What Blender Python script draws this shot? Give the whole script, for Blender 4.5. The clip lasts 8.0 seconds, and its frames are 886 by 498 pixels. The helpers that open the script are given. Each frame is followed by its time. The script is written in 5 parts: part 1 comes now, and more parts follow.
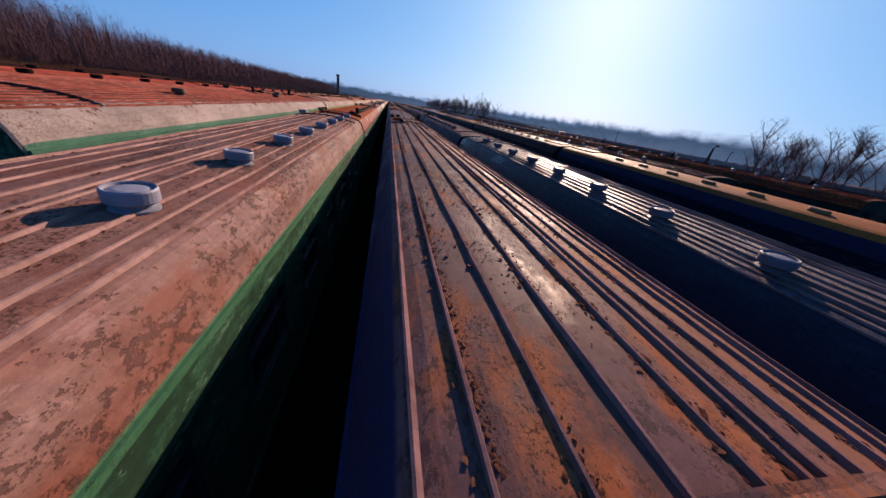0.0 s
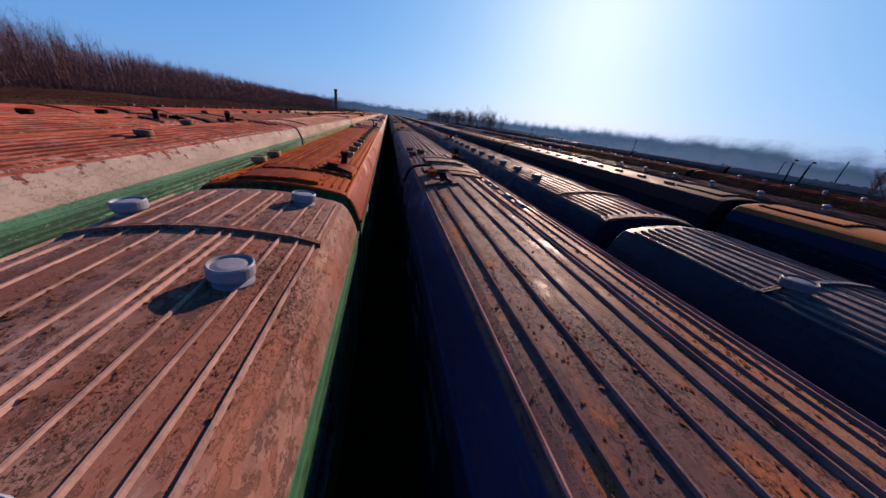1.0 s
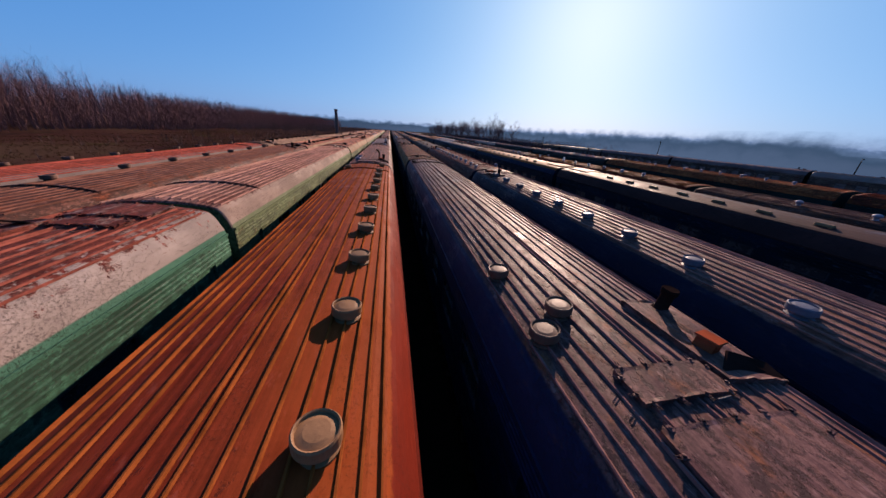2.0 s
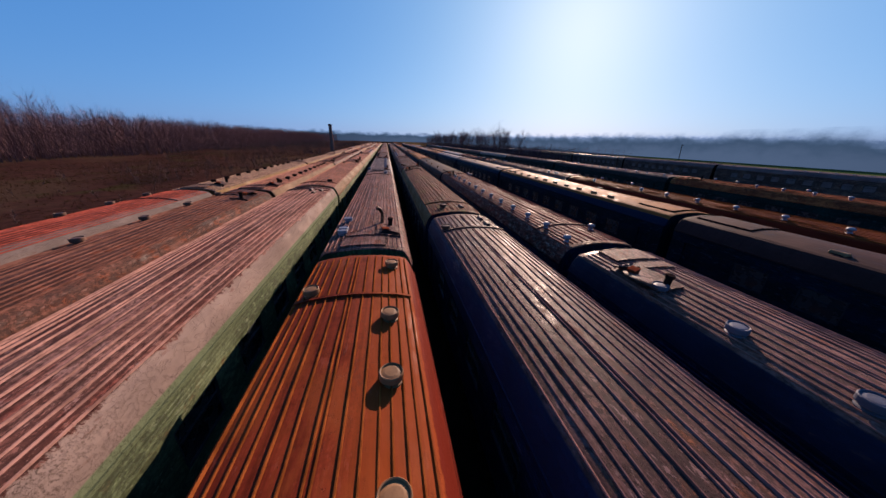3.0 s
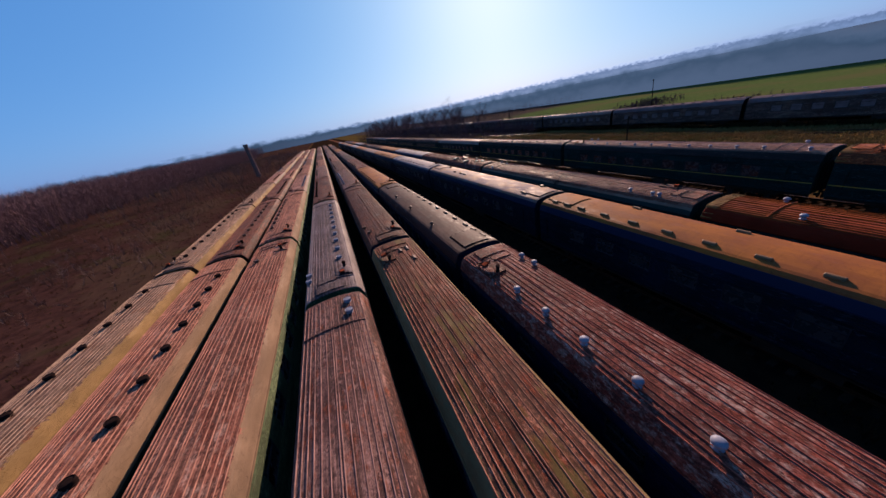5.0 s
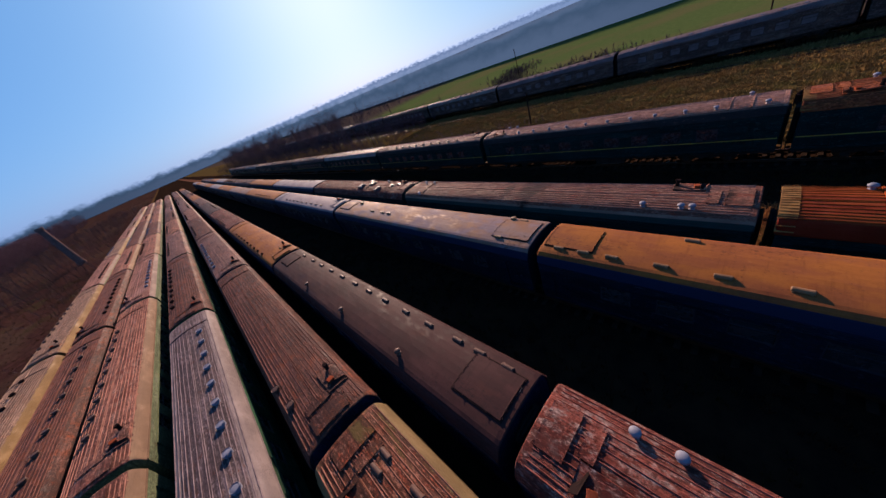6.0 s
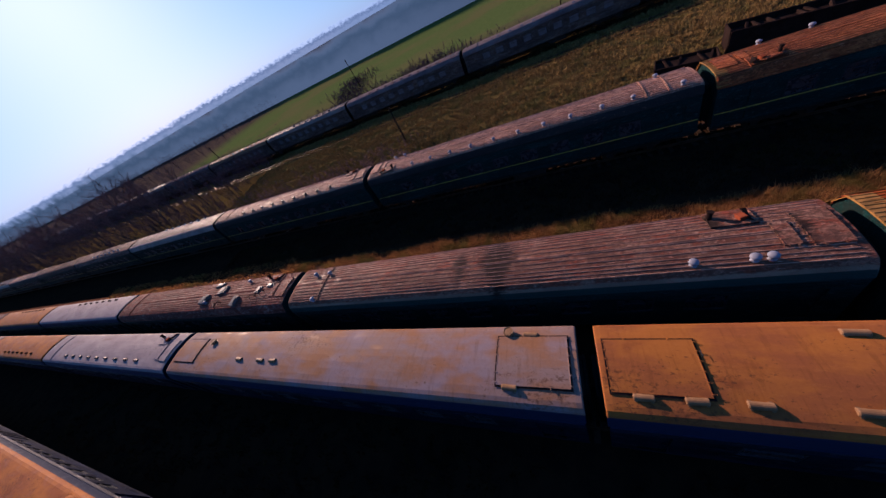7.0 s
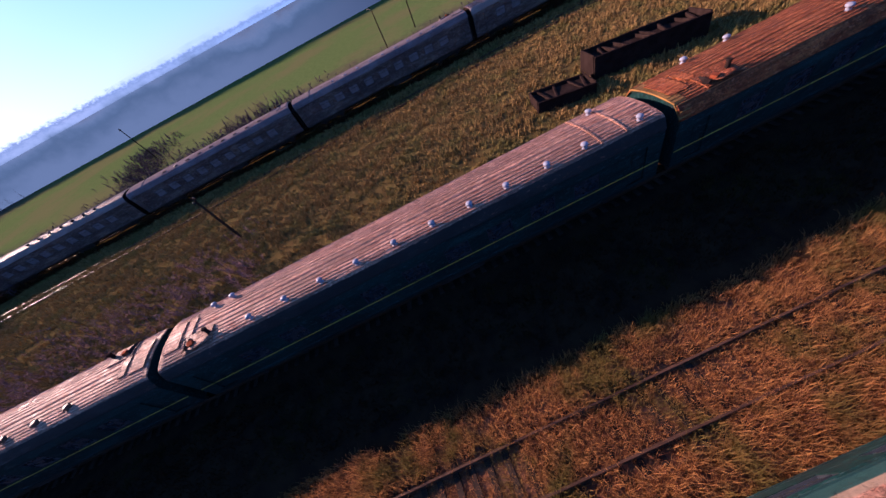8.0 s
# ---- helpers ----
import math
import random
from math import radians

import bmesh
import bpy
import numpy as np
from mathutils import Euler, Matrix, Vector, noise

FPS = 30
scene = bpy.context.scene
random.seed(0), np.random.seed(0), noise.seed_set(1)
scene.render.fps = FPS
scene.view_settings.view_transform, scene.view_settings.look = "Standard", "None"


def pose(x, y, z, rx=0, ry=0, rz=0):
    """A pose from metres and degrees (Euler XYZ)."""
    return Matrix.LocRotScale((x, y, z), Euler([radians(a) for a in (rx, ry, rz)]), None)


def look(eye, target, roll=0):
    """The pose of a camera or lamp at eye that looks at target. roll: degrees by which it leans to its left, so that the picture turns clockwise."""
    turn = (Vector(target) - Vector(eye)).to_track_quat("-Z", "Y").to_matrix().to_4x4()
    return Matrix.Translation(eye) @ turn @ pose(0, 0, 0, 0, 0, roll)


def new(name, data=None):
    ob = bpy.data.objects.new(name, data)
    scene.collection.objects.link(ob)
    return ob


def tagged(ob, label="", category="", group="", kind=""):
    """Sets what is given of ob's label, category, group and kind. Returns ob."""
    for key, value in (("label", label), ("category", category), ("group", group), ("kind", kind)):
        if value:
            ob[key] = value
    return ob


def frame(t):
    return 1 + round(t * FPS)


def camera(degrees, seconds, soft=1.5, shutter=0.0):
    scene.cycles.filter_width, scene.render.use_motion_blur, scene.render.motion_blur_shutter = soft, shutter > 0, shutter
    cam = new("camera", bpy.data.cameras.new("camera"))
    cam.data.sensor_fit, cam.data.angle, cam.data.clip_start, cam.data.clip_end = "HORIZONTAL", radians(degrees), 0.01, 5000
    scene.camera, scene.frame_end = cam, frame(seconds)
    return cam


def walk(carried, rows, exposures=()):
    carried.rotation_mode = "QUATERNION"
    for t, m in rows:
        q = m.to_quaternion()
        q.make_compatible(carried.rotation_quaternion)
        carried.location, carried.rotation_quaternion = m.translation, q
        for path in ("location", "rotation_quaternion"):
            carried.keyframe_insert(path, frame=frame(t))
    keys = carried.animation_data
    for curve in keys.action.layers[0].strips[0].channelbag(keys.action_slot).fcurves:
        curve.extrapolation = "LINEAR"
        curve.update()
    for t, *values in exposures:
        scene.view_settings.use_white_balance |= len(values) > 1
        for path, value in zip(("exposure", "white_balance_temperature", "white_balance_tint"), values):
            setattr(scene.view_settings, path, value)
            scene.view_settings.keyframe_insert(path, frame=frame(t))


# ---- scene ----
cam = camera(114.0, 8.0)

# seconds, place, then yaw, pitch and roll in degrees
PATH = [
    (0, 2.793, -9.910, 5.272, -13.62, -25.70, 9.43),
    (0.5, 2.482, -4.076, 5.383, -13.34, -24.92, 8.58),
    (1, 2.031, 1.746, 5.652, -12.94, -23.98, 7.60),
    (1.5, 1.638, 7.013, 5.838, -11.72, -22.80, 6.02),
    (1.7, 1.520, 9.020, 6.045, -11.25, -22.62, 4.85),
    (2.8, 0.880, 21.260, 7.185, -11.40, -20.80, 2.22),
    (3, 0.860, 23.292, 7.490, -11.00, -20.70, 1.33),
    (3.5, 0.830, 28.130, 8.376, -10.62, -20.52, -1.02),
    (4, 0.976, 32.952, 9.525, -11.10, -22.17, -4.14),
    (4.2, 1.082, 34.788, 9.884, -11.68, -22.57, -5.81),
    (5.3, 2.504, 45.850, 12.067, -21.00, -26.98, -15.24),
    (5.5, 3.063, 47.883, 12.609, -24.60, -28.41, -17.54),
    (6, 5.358, 52.546, 13.332, -34.20, -31.34, -23.21),
    (6.5, 8.263, 56.414, 13.669, -44.90, -34.22, -27.74),
    (7, 12.703, 59.703, 13.865, -57.20, -39.68, -30.69),
    (7.5, 17.736, 61.701, 12.889, -72.02, -42.63, -31.04),
    (8, 23.866, 61.942, 11.936, -86.78, -45.20, -29.26),
]


def heading(x, y, z, yaw, pitch, roll):
    return pose(x, y, z, 90, 0, yaw) @ pose(0, 0, 0, pitch) @ pose(0, 0, 0, 0, 0, roll)


walk(cam, [(t, heading(*p)) for t, *p in PATH],
     [(0.0, 1.15, 6050, 29), (4.0, 1.0, 6050, 29), (5.5, 1.1, 6050, 29), (7.0, 1.1, 5900, 35), (8.0, 1.9, 5800, 45)])

# ---- light ----
SUN_AZ, SUN_EL = 32.5, 20.0
TO_SUN = Vector((math.sin(radians(SUN_AZ)) * math.cos(radians(SUN_EL)),
                 math.cos(radians(SUN_AZ)) * math.cos(radians(SUN_EL)), math.sin(radians(SUN_EL))))
world = bpy.data.worlds.new("daylight")
scene.world = world
world.use_nodes = True
wn = world.node_tree.nodes


def sky_layer(air, dust, powers, gains):
    """One clear or hazy sky, each colour band raised to a power and scaled."""
    sky = wn.new("ShaderNodeTexSky")
    sky.sky_type, sky.sun_disc = "NISHITA", False
    sky.sun_elevation, sky.sun_rotation = radians(SUN_EL), radians(SUN_AZ)
    sky.air_density, sky.dust_density, sky.ozone_density = air, dust, 2.0
    split, join = wn.new("ShaderNodeSeparateColor"), wn.new("ShaderNodeCombineColor")
    world.node_tree.links.new(sky.outputs["Color"], split.inputs["Color"])
    for band, power, gain in zip(("Red", "Green", "Blue"), powers, gains):
        lift, scale = wn.new("ShaderNodeMath"), wn.new("ShaderNodeMath")
        lift.operation, scale.operation = "POWER", "MULTIPLY"
        lift.inputs[1].default_value, scale.inputs[1].default_value = power, gain
        world.node_tree.links.new(split.outputs[band], lift.inputs[0])
        world.node_tree.links.new(lift.outputs[0], scale.inputs[0])
        world.node_tree.links.new(scale.outputs[0], join.inputs[band])
    return join.outputs["Color"]


# clear, dry air above, with a layer of ground haze that pales the horizon
both = wn.new("ShaderNodeMix")
both.data_type, both.blend_type = "RGBA", "ADD"
both.inputs["Factor"].default_value = 1.0
world.node_tree.links.new(sky_layer(0.7, 0.1, (0.95, 0.58, 0.30), (0.160, 0.445, 1.75)), both.inputs["A"])
world.node_tree.links.new(sky_layer(1.0, 3.0, (0.72, 0.50, 0.50), (0.198, 0.63, 0.44)), both.inputs["B"])
wn["Background"].inputs["Strength"].default_value = 0.08
world.node_tree.links.new(both.outputs["Result"], wn["Background"].inputs["Color"])

sun_data = bpy.data.lights.new("sun", "SUN")
sun_data.energy, sun_data.angle, sun_data.color = 5.0, radians(0.5), (1.0, 0.74, 0.48)
sun = new("sun", sun_data)
sun.matrix_world = look(TO_SUN * 200, (0, 0, 0))

# ---- materials ----


# scales every base colour down so that shade renders darker
DULL = 0.68


def tree_of(name):
    m = bpy.data.materials.new(name)
    m.use_nodes = True
    return m, m.node_tree.nodes, m.node_tree.links


def mapped(n, l, scale, source="world"):
    """A texture vector in metres, stretched by scale."""
    if source == "world":
        out = n.new("ShaderNodeNewGeometry").outputs["Position"]
    else:
        out = n.new("ShaderNodeTexCoord").outputs["Object"]
    v = n.new("ShaderNodeVectorMath")
    v.operation = "MULTIPLY"
    l.new(out, v.inputs[0])
    v.inputs[1].default_value = scale
    return v.outputs[0]


def noise_of(n, l, vector, scale, detail=6.0, rough=0.6):
    t = n.new("ShaderNodeTexNoise")
    t.inputs["Scale"].default_value, t.inputs["Detail"].default_value = scale, detail
    t.inputs["Roughness"].default_value = rough
    l.new(vector, t.inputs["Vector"])
    return t.outputs["Fac"]


def step_of(n, l, value, low, high):
    r = n.new("ShaderNodeMapRange")
    r.interpolation_type = "SMOOTHSTEP"
    r.inputs["From Min"].default_value, r.inputs["From Max"].default_value = low, high
    l.new(value, r.inputs["Value"])
    return r.outputs["Result"]


def mixed(n, l, fac, a, b, how="MIX"):
    x = n.new("ShaderNodeMix")
    x.data_type, x.blend_type = "RGBA", how
    for socket, value in ((x.inputs["Factor"], fac), (x.inputs["A"], a), (x.inputs["B"], b)):
        if hasattr(value, "is_output"):
            l.new(value, socket)
        elif isinstance(value, (int, float)):
            socket.default_value = value
        else:
            socket.default_value = (*value, 1)
    return x.outputs["Result"]


def math_of(n, l, op, a, b=0.0):
    x = n.new("ShaderNodeMath")
    x.operation = op
    for socket, value in zip(x.inputs, (a, b)):
        if hasattr(value, "is_output"):
            l.new(value, socket)
        else:
            socket.default_value = value
    return x.outputs[0]


def bumped(n, l, shader, height, strength, distance):
    b = n.new("ShaderNodeBump")
    b.inputs["Strength"].default_value, b.inputs["Distance"].default_value = strength, distance
    l.new(height, b.inputs["Height"])
    l.new(b.outputs["Normal"], shader.inputs["Normal"])


def weathered(name, base, second, rust, amount=0.35, rough=0.5, edge=None, edge_at=1.05, ragged=0.12, metal=0.0, relief=0.8, trim=None, trim_at=1.51, stains=(), flakes=0.5, bright=None, gloss=0.04,
              streak=0.55, grit=0.5, size=2.6, weather=None, grain=1.0, cloud=False):
    """Old painted sheet steel: two worn coats, rust blotches, fine strokes along the coach, run-off across it, and drifts of grit."""
    # a further cut to every coat, again to deepen the shade
    base, second, rust, edge, trim = (k and tuple(0.55 * DULL * c for c in k) for k in (base, second, rust, edge, trim))
    m, n, l = tree_of(name)
    bsdf = n["Principled BSDF"]

    def shade(colour, value, low, high, dark, light):
        """Multiply a colour by a grey that runs from dark to light."""
        grey = mixed(n, l, step_of(n, l, value, low, high), (dark,) * 3, (light,) * 3)
        return mixed(n, l, 1.0, colour, grey, "MULTIPLY")

    wide = noise_of(n, l, mapped(n, l, (1, 0.45, 1)), 0.95, 7, 0.62)
    patch = noise_of(n, l, mapped(n, l, (1.2, 0.6, 1.2)), size, *((4, 0.5) if cloud else (10, 0.7)))
    runs = noise_of(n, l, mapped(n, l, (0.6, 5.0, 0.6)), 1.5, 6, 0.7)
    stroke = noise_of(n, l, mapped(n, l, (12.0, 0.22, 2.0)), 1.3, 7, 0.68)
    fine = noise_of(n, l, mapped(n, l, (1.0, 0.8, 1.0)), 12.0, 10, 0.76)
    col = mixed(n, l, step_of(n, l, wide, 0.36, 0.62), base, second)
    mask = step_of(n, l, patch, 0.66 - amount * 0.5, (0.92 if cloud else 0.76) - amount * 0.36)
    col = mixed(n, l, math_of(n, l, "MULTIPLY", mask, 0.85), col, rust)
    col = mixed(n, l, math_of(n, l, "MULTIPLY", step_of(n, l, runs, 0.50, 0.72), 0.35), col, tuple(c * 0.45 for c in second))
    col = shade(col, fine, 0.34, 0.66, 1 - 0.34 * grain, 1 + 0.32 * grain)
    col = shade(col, stroke, 0.34, 0.66, 1 - 0.75 * streak, 1 + 0.6 * streak)
    where = noise_of(n, l, mapped(n, l, (1.0, 0.3, 1.0)), 0.8, 4, 0.6)
    flake = noise_of(n, l, mapped(n, l, (1.2, 0.7, 1.2)), 9.0, 9, 0.78)
    peel = step_of(n, l, math_of(n, l, "ADD", flake, math_of(n, l, "MULTIPLY", where, 0.5)), 0.80 - flakes * 0.1, 0.825 - flakes * 0.1)
    col = mixed(n, l, math_of(n, l, "MULTIPLY", peel, 0.75), col, tuple(c * 0.35 + 0.006 for c in second))
    chips = noise_of(n, l, mapped(n, l, (1.6, 0.5, 1.6)), 6.0, 9, 0.75)
    col = mixed(n, l, math_of(n, l, "MULTIPLY", step_of(n, l, chips, 0.585, 0.605), 0.7 * min(1, grain)), col, tuple(min(0.6, c * 1.35 + 0.03) for c in base))
    if bright:
        tint = noise_of(n, l, mapped(n, l, (1.3, 0.45, 1.3)), 1.2, 6, 0.58)
        col = mixed(n, l, math_of(n, l, "MULTIPLY", step_of(n, l, tint, 0.52, 0.64), 0.8), col, bright)
    if weather:
        # the +x side of the roof blends towards a second colour
        x = n.new("ShaderNodeSeparateXYZ")
        l.new(mapped(n, l, (1, 1, 1), "object"), x.inputs[0])
        lean_to = math_of(n, l, "ADD", x.outputs["X"], math_of(n, l, "MULTIPLY", math_of(n, l, "SUBTRACT", wide, 0.5), 2.4))
        col = mixed(n, l, math_of(n, l, "MULTIPLY", step_of(n, l, lean_to, -0.2, 0.9), 0.6), col, tuple(0.55 * DULL * c for c in weather))
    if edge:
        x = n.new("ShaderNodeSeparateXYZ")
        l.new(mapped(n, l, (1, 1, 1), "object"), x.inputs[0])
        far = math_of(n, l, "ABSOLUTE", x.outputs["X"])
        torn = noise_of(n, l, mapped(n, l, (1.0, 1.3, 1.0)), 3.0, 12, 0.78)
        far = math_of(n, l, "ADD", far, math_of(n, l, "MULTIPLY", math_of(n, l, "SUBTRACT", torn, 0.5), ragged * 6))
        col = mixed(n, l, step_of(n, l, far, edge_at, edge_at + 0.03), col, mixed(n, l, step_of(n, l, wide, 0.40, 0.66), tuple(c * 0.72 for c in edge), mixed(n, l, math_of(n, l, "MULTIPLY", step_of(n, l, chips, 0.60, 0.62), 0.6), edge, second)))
    if trim:
        x = n.new("ShaderNodeSeparateXYZ")
        l.new(mapped(n, l, (1, 1, 1), "object"), x.inputs[0])
        col = mixed(n, l, step_of(n, l, math_of(n, l, "ABSOLUTE", x.outputs["X"]), trim_at, trim_at + 0.01), col, trim)
    # grit and lifted flakes lie in drifts
    drift = step_of(n, l, noise_of(n, l, mapped(n, l, (1.6, 0.5, 1.0)), 1.1, 6, 0.65), 0.46, 0.60)
    speck = step_of(n, l, noise_of(n, l, mapped(n, l, (1.0, 0.8, 1.0)), 42.0, 5, 0.7), 0.54, 0.60)
    speck = math_of(n, l, "MULTIPLY", speck, drift)
    col = mixed(n, l, math_of(n, l, "MULTIPLY", speck, grit), col, (0.030, 0.019, 0.014))
    for y0, y1, x1 in stains:
        # soot spilled over the roof between two stations
        xyz = n.new("ShaderNodeSeparateXYZ")
        l.new(mapped(n, l, (1, 1, 1), "object"), xyz.inputs[0])
        away = math_of(n, l, "ABSOLUTE", math_of(n, l, "SUBTRACT", xyz.outputs["Y"], (y0 + y1) / 2))
        soot = noise_of(n, l, mapped(n, l, (6.0, 1.0, 1.0)), 1.6, 8, 0.7)
        away = math_of(n, l, "ADD", away, math_of(n, l, "MULTIPLY", math_of(n, l, "SUBTRACT", soot, 0.5), 1.9))
        away = math_of(n, l, "ADD", away, math_of(n, l, "MULTIPLY", math_of(n, l, "ABSOLUTE", math_of(n, l, "SUBTRACT", xyz.outputs["X"], x1)), 0.35))
        col = mixed(n, l, math_of(n, l, "MULTIPLY", step_of(n, l, away, (y1 - y0) / 2 + 0.15, (y1 - y0) / 2 - 0.25), 0.9), col, (0.012, 0.009, 0.008))
    l.new(col, bsdf.inputs["Base Color"])
    r = math_of(n, l, "ADD", math_of(n, l, "MULTIPLY", mask, 0.15), math_of(n, l, "MULTIPLY", fine, 0.15))
    worn = noise_of(n, l, mapped(n, l, (1.0, 0.45, 1.0)), 1.9, 7, 0.68)
    r = math_of(n, l, "SUBTRACT", r, math_of(n, l, "MULTIPLY", step_of(n, l, worn, 0.52, 0.66), 0.25))
    r = math_of(n, l, "ADD", r, math_of(n, l, "MULTIPLY", speck, 0.3))
    l.new(math_of(n, l, "ADD", r, rough + 0.14), bsdf.inputs["Roughness"])
    bsdf.inputs["Specular IOR Level"].default_value = gloss
    bsdf.inputs["Metallic"].default_value = metal
    h = math_of(n, l, "ADD", math_of(n, l, "MULTIPLY", patch, 0.5), math_of(n, l, "MULTIPLY", fine, 0.25))
    h = math_of(n, l, "SUBTRACT", h, math_of(n, l, "MULTIPLY", peel, 0.22))
    h = math_of(n, l, "ADD", h, math_of(n, l, "MULTIPLY", speck, 0.5 * grit))
    bumped(n, l, bsdf, h, relief, 0.02)
    return m


def plain(name, colour, rough=0.6, grain=20.0, spread=0.35, metal=0.0, relief=0.3):
    """A simple worn surface with two scales of variation."""
    colour = tuple(DULL * c for c in colour)
    m, n, l = tree_of(name)
    bsdf = n["Principled BSDF"]
    a = noise_of(n, l, mapped(n, l, (1, 1, 1)), 1.7, 7, 0.65)
    b = noise_of(n, l, mapped(n, l, (1, 1, 1)), grain, 8, 0.7)
    dark = tuple(c * (1 - spread) for c in colour)
    col = mixed(n, l, step_of(n, l, a, 0.35, 0.65), dark, colour)
    col = mixed(n, l, math_of(n, l, "MULTIPLY", step_of(n, l, b, 0.5, 0.7), spread), col, tuple(c * 0.4 for c in colour))
    l.new(col, bsdf.inputs["Base Color"])
    bsdf.inputs["Roughness"].default_value, bsdf.inputs["Metallic"].default_value = rough, metal
    bsdf.inputs["Specular IOR Level"].default_value = 0.0 if rough > 0.8 else 0.12
    bumped(n, l, bsdf, b, relief, 0.01)
    return m


